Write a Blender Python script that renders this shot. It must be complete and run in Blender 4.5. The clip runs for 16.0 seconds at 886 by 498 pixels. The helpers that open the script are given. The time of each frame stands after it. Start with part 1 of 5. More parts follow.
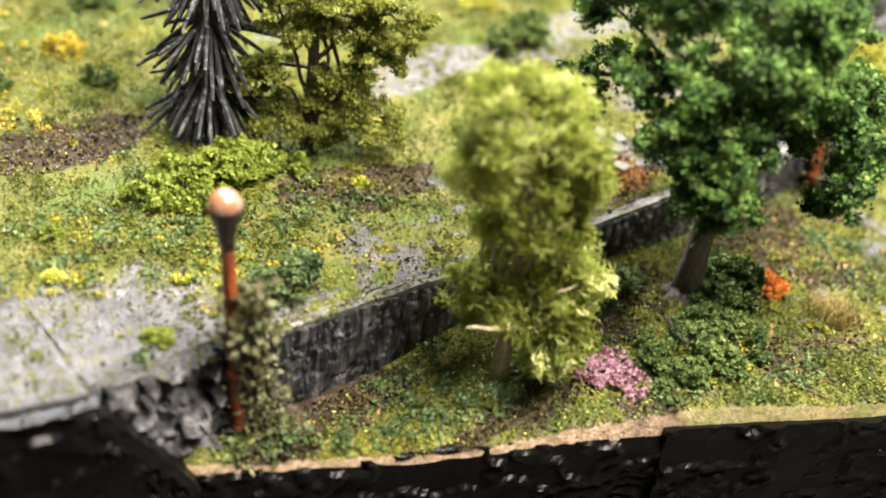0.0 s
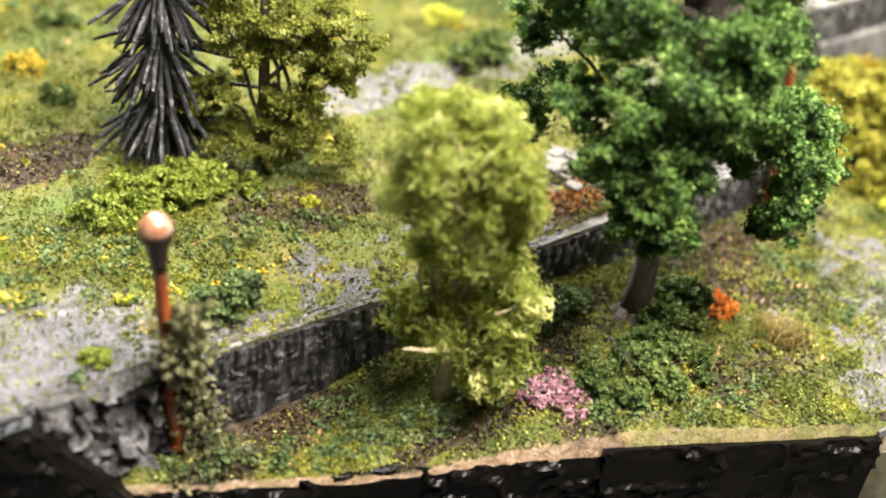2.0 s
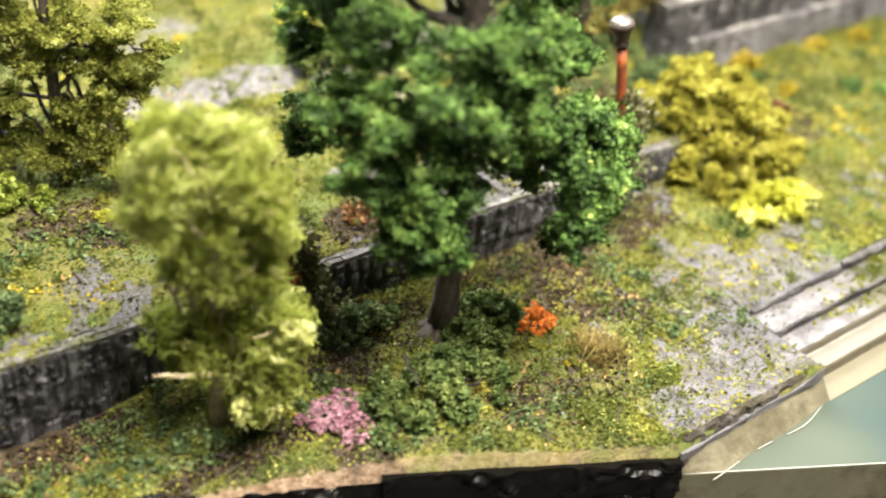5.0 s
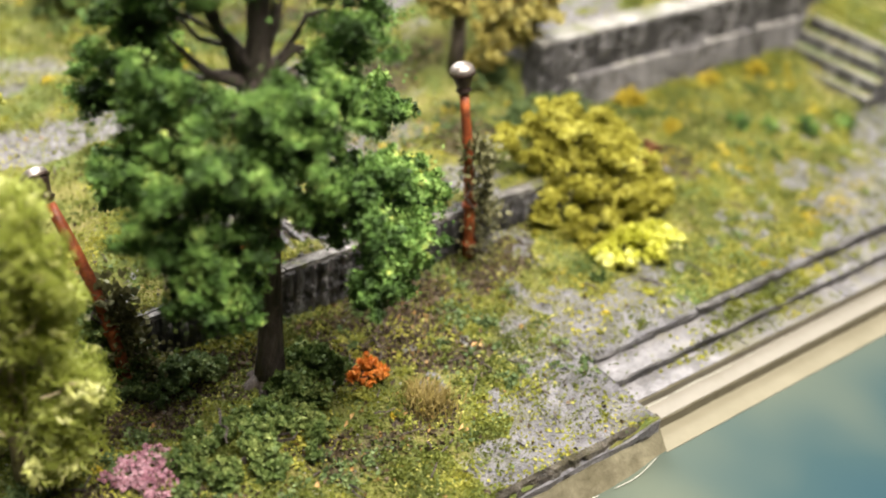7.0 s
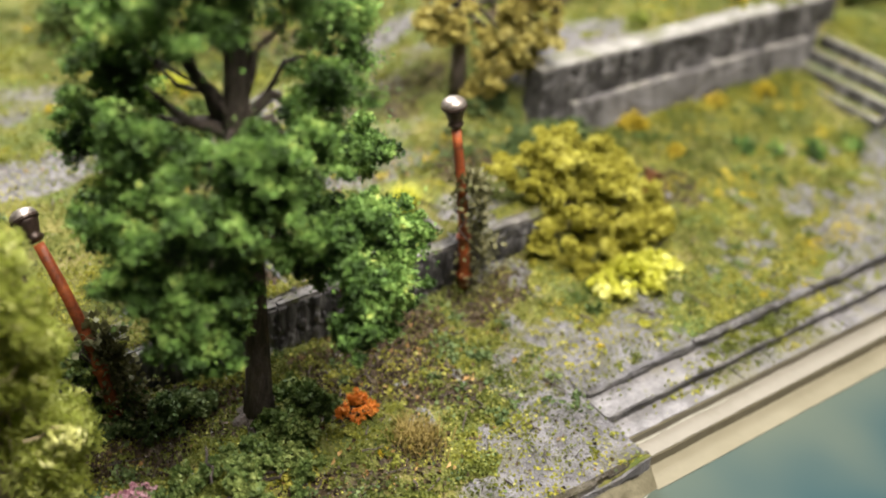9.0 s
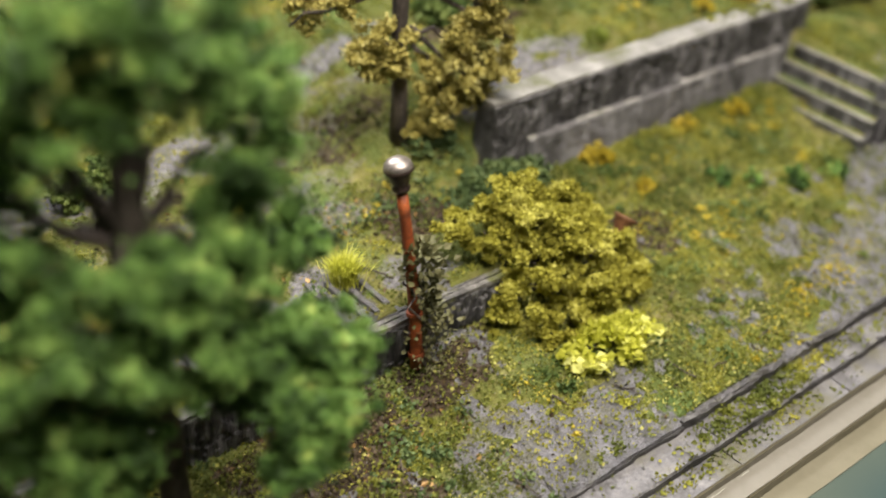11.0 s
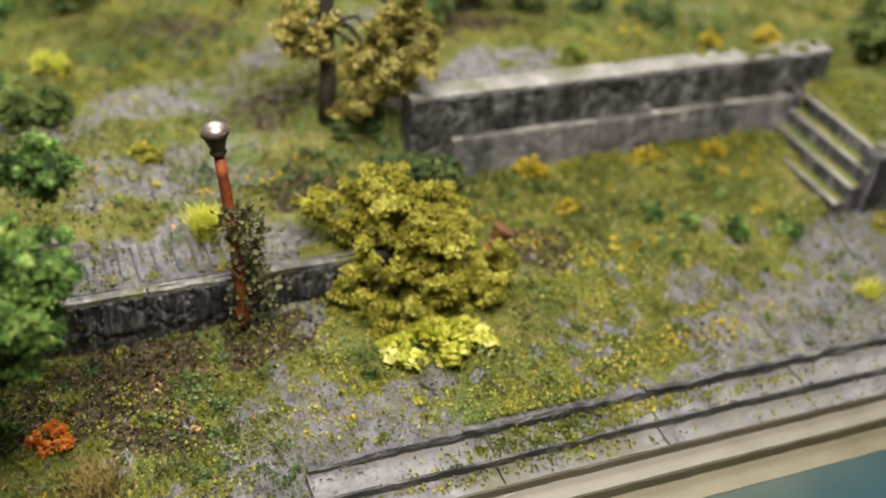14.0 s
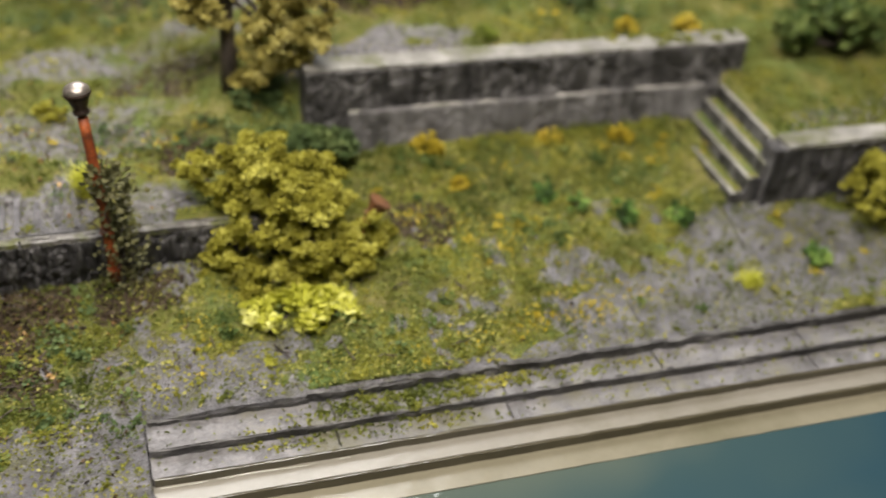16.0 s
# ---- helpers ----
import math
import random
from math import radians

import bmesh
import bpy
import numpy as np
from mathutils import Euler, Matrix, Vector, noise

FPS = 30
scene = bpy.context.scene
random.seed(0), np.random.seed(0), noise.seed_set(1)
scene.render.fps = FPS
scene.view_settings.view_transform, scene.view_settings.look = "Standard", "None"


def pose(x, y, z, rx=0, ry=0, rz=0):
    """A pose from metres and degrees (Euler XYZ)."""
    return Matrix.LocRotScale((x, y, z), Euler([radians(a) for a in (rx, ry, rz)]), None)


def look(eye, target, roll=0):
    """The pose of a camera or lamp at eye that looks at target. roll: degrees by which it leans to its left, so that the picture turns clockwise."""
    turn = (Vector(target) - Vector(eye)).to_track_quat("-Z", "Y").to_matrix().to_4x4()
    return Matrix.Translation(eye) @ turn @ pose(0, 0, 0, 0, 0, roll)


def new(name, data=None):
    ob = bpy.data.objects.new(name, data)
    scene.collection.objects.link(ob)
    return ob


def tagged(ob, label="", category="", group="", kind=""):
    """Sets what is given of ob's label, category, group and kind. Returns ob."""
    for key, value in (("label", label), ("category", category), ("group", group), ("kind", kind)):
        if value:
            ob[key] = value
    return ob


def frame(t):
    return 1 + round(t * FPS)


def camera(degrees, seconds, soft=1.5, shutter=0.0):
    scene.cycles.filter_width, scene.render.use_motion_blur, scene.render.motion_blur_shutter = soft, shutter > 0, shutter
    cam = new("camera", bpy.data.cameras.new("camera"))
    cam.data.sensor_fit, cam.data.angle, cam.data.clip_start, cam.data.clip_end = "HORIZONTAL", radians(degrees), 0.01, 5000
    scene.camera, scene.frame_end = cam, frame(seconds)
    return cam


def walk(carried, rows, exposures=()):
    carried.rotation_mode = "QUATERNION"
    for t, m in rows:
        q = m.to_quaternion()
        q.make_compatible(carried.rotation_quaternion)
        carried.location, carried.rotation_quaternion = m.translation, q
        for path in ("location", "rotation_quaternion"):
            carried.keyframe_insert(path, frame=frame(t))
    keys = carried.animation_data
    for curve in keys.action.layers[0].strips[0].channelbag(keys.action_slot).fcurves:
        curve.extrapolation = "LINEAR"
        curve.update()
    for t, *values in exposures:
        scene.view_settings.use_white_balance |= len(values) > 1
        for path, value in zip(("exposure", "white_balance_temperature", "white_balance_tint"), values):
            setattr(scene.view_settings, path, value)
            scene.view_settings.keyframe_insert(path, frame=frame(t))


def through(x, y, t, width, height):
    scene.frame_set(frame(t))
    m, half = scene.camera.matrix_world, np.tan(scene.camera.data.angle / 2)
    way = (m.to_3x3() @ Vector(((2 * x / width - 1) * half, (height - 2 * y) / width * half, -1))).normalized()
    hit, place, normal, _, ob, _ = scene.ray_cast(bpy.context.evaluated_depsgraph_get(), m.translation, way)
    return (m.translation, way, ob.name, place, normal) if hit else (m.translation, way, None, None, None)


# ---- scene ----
# The place is a model diorama; plan units below are 5 cm each.
K = 0.05
cam = camera(42.0, 16.0, 1.8, 0.4)
cam.data.dof.use_dof = True
cam.data.dof.focus_distance = 6.9 * K
cam.data.dof.aperture_fstop = 6.0
METRES, EYE, TILT, LEAN, TURN = 10.0 * K, 4.06 * K, -32.992, -6.307, -38.91
ROWS = [
    (0.0, 0.0, 0.0, 0.0, 0.0, 0.0, -0.0),
    (0.5, 0.0043, 0.0043, 0.0005, 0.07, -0.09, -0.14),
    (1.0, 0.0121, -0.0028, 0.0011, 0.3, -0.06, -0.07),
    (1.5, 0.0284, -0.0077, 0.009, 0.42, 0.12, -0.47),
    (2.0, 0.0397, -0.0041, 0.0094, 0.56, 0.24, -0.22),
    (2.5, 0.0502, -0.0007, 0.012, 0.71, 0.39, -0.23),
    (3.0, 0.0491, 0.0096, 0.0112, 1.2, 0.14, -0.14),
    (3.5, 0.0731, 0.0236, 0.0171, 1.41, -0.04, -0.54),
    (4.0, 0.1063, 0.0319, 0.0223, 1.78, -0.46, -0.64),
    (4.5, 0.1385, 0.0233, 0.0231, 1.71, -0.82, -0.41),
    (5.0, 0.1725, 0.0264, 0.0286, 1.3, -0.6, 0.24),
    (7.5, 0.3134, 0.0339, 0.0579, 2.79, -0.09, 0.28),
    (8.0, 0.3334, 0.0277, 0.0637, 4.82, 0.04, -0.86),
    (8.5, 0.3386, 0.0166, 0.0788, 4.87, 0.42, -1.2),
    (9.0, 0.3178, 0.0384, 0.0795, 3.89, -0.4, 0.28),
    (11.5, 0.329, 0.1729, 0.1544, 0.72, -1.87, 2.33),
    (12.0, 0.3758, 0.172, 0.1606, 5.23, -2.27, -0.96),
    (12.5, 0.4341, 0.1726, 0.1646, 7.92, -2.04, -2.59),
    (13.0, 0.4779, 0.1709, 0.1487, 11.35, -2.35, -4.84),
    (13.5, 0.5486, 0.1657, 0.1586, 15.12, -2.63, -7.99),
    (14.0, 0.5989, 0.165, 0.1486, 15.82, -2.52, -8.15),
    (14.5, 0.6214, 0.1608, 0.1458, 17.69, -2.96, -9.19),
    (15.0, 0.6704, 0.1664, 0.15, 18.01, -4.21, -10.42),
    (15.5, 0.6914, 0.1718, 0.1475, 18.72, -4.0, -10.47),
    (16.0, 0.7309, 0.1897, 0.1618, 19.2, -3.79, -10.74),
]
EXPOSURES = [(0.0, 0.40), (3.5, 0.36), (5.0, 0.32), (7.5, -0.21), (8.5, -0.30), (11.0, -0.80), (12.5, -0.94), (14.0, -0.88), (15.5, -0.94), (16.0, -1.06)]
walk(cam, [(t, pose(0, 0, EYE, TILT, LEAN, TURN) @ pose(METRES * x, METRES * y, METRES * z, 90 + pitch, roll, yaw)) for t, x, y, z, yaw, pitch, roll in ROWS], EXPOSURES)

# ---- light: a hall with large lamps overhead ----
world = bpy.data.worlds.new("hall")
scene.world = world
world.use_nodes = True
world.node_tree.nodes["Background"].inputs[0].default_value = (0.82, 0.775, 0.73, 1)
world.node_tree.nodes["Background"].inputs[1].default_value = 0.046


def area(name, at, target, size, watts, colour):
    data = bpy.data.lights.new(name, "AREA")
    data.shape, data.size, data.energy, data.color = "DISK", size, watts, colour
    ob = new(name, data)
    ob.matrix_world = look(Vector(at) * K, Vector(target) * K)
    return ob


area("hall_lamp", (6.6, -0.2, 15.5), (6.5, 3.5, 0.0), 0.50, 28.5, (1.0, 0.91, 0.80))
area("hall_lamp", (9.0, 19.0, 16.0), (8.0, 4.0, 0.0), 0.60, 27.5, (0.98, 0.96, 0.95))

# ---- materials ----
def nodes_of(name):
    mat = bpy.data.materials.new(name)
    mat.use_nodes = True
    tree = mat.node_tree
    return mat, tree, tree.nodes["Principled BSDF"]


def add(tree, kind, **inputs):
    node = tree.nodes.new(kind)
    for key, value in inputs.items():
        node.inputs[key.replace("_", " ")].default_value = value
    return node


def coords(tree, stretch=(1, 1, 1)):
    geo = tree.nodes.new("ShaderNodeNewGeometry")
    mapping = tree.nodes.new("ShaderNodeMapping")
    mapping.inputs["Scale"].default_value = [s / K for s in stretch]
    tree.links.new(geo.outputs["Position"], mapping.inputs["Vector"])
    return mapping.outputs["Vector"]


def noise_of(tree, at, scale, detail=4.0, rough=0.6):
    n = add(tree, "ShaderNodeTexNoise", Scale=scale, Detail=detail, Roughness=rough)
    tree.links.new(at, n.inputs["Vector"])
    return n.outputs["Fac"]


def ramp(tree, fac, stops):
    r = tree.nodes.new("ShaderNodeValToRGB")
    while len(r.color_ramp.elements) < len(stops):
        r.color_ramp.elements.new(0.5)
    for el, (p, c) in zip(r.color_ramp.elements, stops):
        el.position, el.color = p, (*c, 1) if len(c) == 3 else c
    tree.links.new(fac, r.inputs["Fac"])
    return r.outputs["Color"]


def mixed(tree, fac, a, b, kind="MIX"):
    m = tree.nodes.new("ShaderNodeMix")
    m.data_type, m.blend_type = "RGBA", kind
    for socket, value in ((m.inputs[0], fac), (m.inputs[6], a), (m.inputs[7], b)):
        if isinstance(value, (int, float)):
            socket.default_value = value
        elif isinstance(value, tuple):
            socket.default_value = (*value, 1)
        else:
            tree.links.new(value, socket)
    return m.outputs[2]


def bumped(tree, bsdf, height, strength, distance):
    b = add(tree, "ShaderNodeBump", Strength=strength, Distance=distance * K)
    tree.links.new(height, b.inputs["Height"])
    tree.links.new(b.outputs["Normal"], bsdf.inputs["Normal"])


def surface(name, stops, scale=3.0, fine=40.0, stain=None, rough=0.8, bump=0.5, depth=0.02, metal=0.0, stretch=(1, 1, 1), coat=0.0, stain_at=(0.5, 0.62), stain_scale=1.3, grit=0.55):
    """Colour from coarse noise through stops, speckled by fine noise, with stains of one more colour."""
    mat, tree, bsdf = nodes_of(name)
    at = coords(tree, stretch)
    coarse, grain = noise_of(tree, at, scale, 6.0, 0.65), noise_of(tree, at, fine, 3.0, 0.7)
    colour = ramp(tree, coarse, stops)
    colour = mixed(tree, grit, colour, ramp(tree, grain, [(0.3, (0.35, 0.35, 0.35)), (0.7, (1.5, 1.5, 1.5))]), "MULTIPLY")
    if stain:
        patch = ramp(tree, noise_of(tree, at, stain_scale, 7.0, 0.7), [(stain_at[0], (0, 0, 0)), (stain_at[1], (1, 1, 1))])
        colour = mixed(tree, patch, colour, stain)
    tree.links.new(colour, bsdf.inputs["Base Color"])
    bsdf.inputs["Roughness"].default_value = rough
    bsdf.inputs["Metallic"].default_value = metal
    bsdf.inputs["Coat Weight"].default_value = coat
    both = tree.nodes.new("ShaderNodeMath")
    both.operation = "ADD"
    tree.links.new(coarse, both.inputs[0])
    tree.links.new(grain, both.inputs[1])
    bumped(tree, bsdf, both.outputs[0], bump, depth)
    return mat


def foliage(name, stops, scale=3.0, through=0.3, gloss=0.6, tint=0.5):
    """Leaves: each one its own shade along stops, drifting slowly from clump to clump."""
    mat, tree, bsdf = nodes_of(name)
    geo = tree.nodes.new("ShaderNodeNewGeometry")
    at = coords(tree)
    m = tree.nodes.new("ShaderNodeMath")
    m.operation, m.inputs[1].default_value = "MULTIPLY_ADD", 1 - tint
    half = tree.nodes.new("ShaderNodeMath")
    half.operation, half.inputs[1].default_value = "MULTIPLY", tint
    wide = ramp(tree, noise_of(tree, at, scale, 2.0, 0.5), [(0.32, (0, 0, 0)), (0.68, (1, 1, 1))])
    tree.links.new(wide, half.inputs[0])
    tree.links.new(geo.outputs["Random Per Island"], m.inputs[0])
    tree.links.new(half.outputs[0], m.inputs[2])
    colour = ramp(tree, m.outputs[0], stops)
    tree.links.new(colour, bsdf.inputs["Base Color"])
    bsdf.inputs["Roughness"].default_value = gloss
    bsdf.inputs["Specular IOR Level"].default_value = 0.35
    soft = tree.nodes.new("ShaderNodeBsdfTranslucent")
    tree.links.new(colour, soft.inputs["Color"])
    mix = add(tree, "ShaderNodeMixShader", Fac=through)
    tree.links.new(bsdf.outputs[0], mix.inputs[1])
    tree.links.new(soft.outputs[0], mix.inputs[2])
    tree.links.new(mix.outputs[0], tree.nodes["Material Output"].inputs["Surface"])
    return mat


SLAB = surface("grey_slab", [(0.3, (0.11, 0.107, 0.114)), (0.46, (0.185, 0.183, 0.20)), (0.64, (0.285, 0.28, 0.305))], 6.5, 50.0, (0.15, 0.15, 0.085), 0.32, 1.0, 0.05, stain_at=(0.52, 0.70), stain_scale=4.0, grit=0.42)
DARK = surface("dark_stone", [(0.33, (0.018, 0.018, 0.019)), (0.50, (0.088, 0.086, 0.091)), (0.68, (0.31, 0.305, 0.315))], 9.0, 45.0, (0.045, 0.045, 0.03), 0.55, 1.0, 0.05, stain_at=(0.58, 0.72), stain_scale=3.0, stretch=(2.0, 1, 0.28), grit=0.4)
TERRACE = surface("grey_stone", [(0.36, (0.022, 0.021, 0.021)), (0.5, (0.085, 0.082, 0.084)), (0.64, (0.24, 0.235, 0.24))], 6.0, 35.0, (0.05, 0.047, 0.044), 0.7, 1.0, 0.05, stain_at=(0.56, 0.68), stain_scale=3.2, stretch=(1.3, 1, 0.6), grit=0.35)
LEDGE = surface("pale_grey_ledge", [(0.32, (0.07, 0.067, 0.068)), (0.5, (0.155, 0.151, 0.155)), (0.68, (0.27, 0.266, 0.272))], 3.6, 35.0, (0.035, 0.034, 0.032), 0.7, 0.9, 0.04, stain_at=(0.52, 0.64), stain_scale=2.0, stretch=(1.4, 1, 0.5), grit=0.25)
COPING = surface("pale_coping", [(0.3, (0.12, 0.115, 0.105)), (0.5, (0.22, 0.215, 0.20)), (0.68, (0.38, 0.37, 0.35))], 3.0, 45.0, (0.10, 0.105, 0.05), 0.8, 0.7, 0.02, stain_at=(0.5, 0.64), stain_scale=2.0, grit=0.3)
MOSSY = surface("mossy_coping", [(0.32, (0.03, 0.028, 0.026)), (0.5, (0.13, 0.125, 0.12)), (0.68, (0.29, 0.28, 0.27))], 8.0, 45.0, (0.10, 0.11, 0.03), 0.8, 0.8, 0.02, stain_at=(0.52, 0.62), stain_scale=3.5)
STEP = surface("grey_step", [(0.3, (0.075, 0.073, 0.074)), (0.5, (0.148, 0.145, 0.153)), (0.66, (0.245, 0.24, 0.255))], 5.0, 40.0, (0.10, 0.095, 0.05), 0.5, 0.6, 0.02, stain_at=(0.5, 0.68), stain_scale=2.5, grit=0.25)
WET = surface("wet_step", [(0.25, (0.178, 0.167, 0.142)), (0.75, (0.225, 0.213, 0.183))], 1.0, 12.0, (0.135, 0.125, 0.092), 0.42, 0.12, 0.01, coat=0.12, stain_at=(0.5, 0.75), grit=0.08)
LOWSTEP = surface("submerged_step", [(0.25, (0.155, 0.142, 0.098)), (0.75, (0.205, 0.19, 0.14))], 1.0, 12.0, (0.12, 0.112, 0.07), 0.38, 0.12, 0.01, coat=0.15, stain_at=(0.5, 0.75), grit=0.08)
DARK_RISER = surface("dark_riser", [(0.3, (0.015, 0.014, 0.014)), (0.5, (0.055, 0.053, 0.054)), (0.7, (0.20, 0.195, 0.195))], 7.0, 40.0, (0.035, 0.032, 0.028), 0.45, 0.9, 0.03, stretch=(0.5, 1, 1.6), grit=0.35)
WET_RISER = surface("wet_brown_riser", [(0.3, (0.055, 0.048, 0.028)), (0.7, (0.12, 0.108, 0.07))], 2.0, 12.0, None, 0.3, 0.2, 0.01, coat=0.4, stretch=(0.4, 1, 1), grit=0.15)
MUD = surface("wet_mud_edge", [(0.3, (0.015, 0.013, 0.010)), (0.5, (0.05, 0.043, 0.033)), (0.68, (0.15, 0.135, 0.11))], 8.0, 40.0, (0.08, 0.072, 0.035), 0.3, 1.0, 0.05)
BANK = surface("wet_tan_bank", [(0.3, (0.10, 0.09, 0.058)), (0.65, (0.19, 0.175, 0.12))], 3.0, 12.0, (0.08, 0.072, 0.042), 0.22, 0.4, 0.03, coat=0.6, grit=0.2)
# opaque pale colour puts the waterline glint into the glossy resin
GLINT_RESIN = surface("pale_glint_resin", [(0.3, (0.34, 0.34, 0.29)), (0.7, (0.46, 0.46, 0.41))], 5.0, 20.0, None, 0.08, 0.05, 0.01, coat=1.0, grit=0.1)
BLACK = surface("black_paint", [(0.3, (0.0022, 0.0022, 0.0022)), (0.7, (0.006, 0.0056, 0.0052))], 2.0, 6.0, None, 0.24, 0.25, 0.05)
BLACK.node_tree.nodes["Principled BSDF"].inputs["Specular IOR Level"].default_value = 0.11
RUST = surface("rusty_iron", [(0.3, (0.10, 0.024, 0.008)), (0.52, (0.25, 0.055, 0.013)), (0.72, (0.40, 0.105, 0.026))], 9.0, 60.0, (0.05, 0.022, 0.013), 0.55, 0.4, 0.01, stain_at=(0.54, 0.66), stain_scale=2.5)
BROWN_RUST = surface("brown_rust", [(0.3, (0.07, 0.03, 0.012)), (0.7, (0.20, 0.085, 0.03))], 9.0, 60.0, (0.05, 0.03, 0.018), 0.7, 0.5, 0.01)
IRON = surface("dark_iron", [(0.3, (0.018, 0.013, 0.011)), (0.7, (0.07, 0.045, 0.035))], 10.0, 60.0, (0.16, 0.05, 0.02), 0.4, 0.3, 0.01, metal=0.4, stain_at=(0.62, 0.72))
GLOBE = surface("silvered_globe", [(0.35, (0.25, 0.22, 0.20)), (0.7, (0.55, 0.50, 0.46))], 7.0, 50.0, (0.22, 0.10, 0.05), 0.40, 0.3, 0.006, metal=0.75, stain_at=(0.55, 0.7), stain_scale=4.0)
RUST_GLOBE = surface("rusty_globe", [(0.35, (0.30, 0.10, 0.04)), (0.7, (0.48, 0.25, 0.15))], 7.0, 50.0, (0.55, 0.45, 0.38), 0.3, 0.3, 0.006, metal=0.2, stain_at=(0.5, 0.62), stain_scale=5.0)
BARK = surface("grey_brown_bark", [(0.3, (0.040, 0.030, 0.026)), (0.65, (0.155, 0.125, 0.105))], 9.0, 50.0, (0.03, 0.024, 0.02), 0.85, 1.0, 0.02, stretch=(3, 3, 0.7))
PALE_BARK = surface("pale_bark", [(0.3, (0.30, 0.24, 0.12)), (0.65, (0.58, 0.50, 0.33))], 9.0, 50.0, (0.22, 0.2, 0.08), 0.8, 0.8, 0.015)
DEAD = surface("dead_grey_wood", [(0.36, (0.010, 0.010, 0.013)), (0.54, (0.035, 0.036, 0.042)), (0.68, (0.24, 0.24, 0.255))], 16.0, 60.0, None, 0.8, 0.8, 0.01)
TABLE = surface("dark_table", [(0.3, (0.03, 0.028, 0.026)), (0.7, (0.06, 0.056, 0.05))], 0.6, 8.0, None, 0.6, 0.2, 0.01)


def ground_cover(name, greens, soils):
    """Flocked ground: greens and soils parted by the soil mask and by noise, with sand where the mask says so."""
    mat, tree, bsdf = nodes_of(name)
    at = coords(tree)
    mask = tree.nodes.new("ShaderNodeVertexColor")
    mask.layer_name = "cover"
    split = tree.nodes.new("ShaderNodeSeparateColor")
    tree.links.new(mask.outputs["Color"], split.inputs[0])
    green = ramp(tree, noise_of(tree, at, 5.0, 7.0, 0.7), greens)
    cool = ramp(tree, noise_of(tree, at, 9.0, 6.0, 0.7), [(0.3, (0.045, 0.075, 0.022)), (0.52, (0.105, 0.155, 0.045)), (0.7, (0.19, 0.23, 0.08))])
    green = mixed(tree, ramp(tree, noise_of(tree, at, 1.7, 5.0, 0.65), [(0.47, (0, 0, 0)), (0.68, (1, 1, 1))]), green, cool)
    soil = ramp(tree, noise_of(tree, at, 16.0, 6.0, 0.7), soils)
    speck = noise_of(tree, at, 55.0, 3.0, 0.7)
    rag = tree.nodes.new("ShaderNodeMath")
    rag.operation, rag.inputs[1].default_value = "MULTIPLY_ADD", 1.3
    tree.links.new(split.outputs[0], rag.inputs[0])
    tree.links.new(noise_of(tree, at, 7.0, 6.0, 0.75), rag.inputs[2])
    edge = ramp(tree, rag.outputs[0], [(0.85, (0, 0, 0)), (1.0, (1, 1, 1))])
    colour = green
    dust = ramp(tree, noise_of(tree, at, 18.0, 5.0, 0.7), [(0.35, (0.092, 0.088, 0.089)), (0.65, (0.255, 0.249, 0.262))])
    worn = tree.nodes.new("ShaderNodeMath")
    worn.operation, worn.inputs[1].default_value = "MULTIPLY_ADD", 0.55
    tree.links.new(split.outputs[1], worn.inputs[0])
    tree.links.new(noise_of(tree, at, 5.0, 7.0, 0.75), worn.inputs[2])
    colour = mixed(tree, ramp(tree, worn.outputs[0], [(0.80, (0, 0, 0)), (0.98, (1, 1, 1))]), colour, dust)
    colour = mixed(tree, edge, colour, soil)
    colour = mixed(tree, split.outputs[2], colour, ramp(tree, noise_of(tree, at, 20.0), [(0.35, (0.24, 0.16, 0.095)), (0.65, (0.50, 0.37, 0.26))]))
    colour = mixed(tree, 0.4, colour, ramp(tree, speck, [(0.3, (0.4, 0.4, 0.4)), (0.7, (1.5, 1.5, 1.5))]), "MULTIPLY")
    tree.links.new(colour, bsdf.inputs["Base Color"])
    bsdf.inputs["Roughness"].default_value = 0.95
    bsdf.inputs["Specular IOR Level"].default_value = 0.15
    bumped(tree, bsdf, speck, 0.8, 0.03)
    return mat


TURF = ground_cover("flocked_turf", [(0.3, (0.07, 0.09, 0.02)), (0.45, (0.125, 0.135, 0.034)), (0.58, (0.18, 0.168, 0.055)), (0.72, (0.25, 0.22, 0.10))], [(0.3, (0.024, 0.017, 0.010)), (0.5, (0.052, 0.038, 0.025)), (0.7, (0.15, 0.12, 0.085))])
GREEN = foliage("leaf_green", [(0.0, (0.012, 0.028, 0.007)), (0.34, (0.042, 0.092, 0.018)), (0.62, (0.135, 0.255, 0.052)), (0.88, (0.30, 0.45, 0.12)), (1.0, (0.60, 0.67, 0.17))], 5.5, 0.09, tint=0.72)
LIME = foliage("leaf_lime", [(0.0, (0.22, 0.265, 0.045)), (0.5, (0.42, 0.475, 0.10)), (1.0, (0.68, 0.72, 0.30))], 4.5, 0.6, tint=0.7)
PALE_LIME = foliage("leaf_pale_lime", [(0.0, (0.42, 0.44, 0.12)), (0.5, (0.58, 0.60, 0.22)), (1.0, (0.78, 0.78, 0.42))], 5.0, 0.35)
OLIVE = foliage("leaf_olive", [(0.0, (0.06, 0.068, 0.010)), (0.45, (0.18, 0.20, 0.03)), (0.8, (0.36, 0.38, 0.085)), (1.0, (0.56, 0.56, 0.22))], 5.0, 0.4, 0.8, tint=0.65)
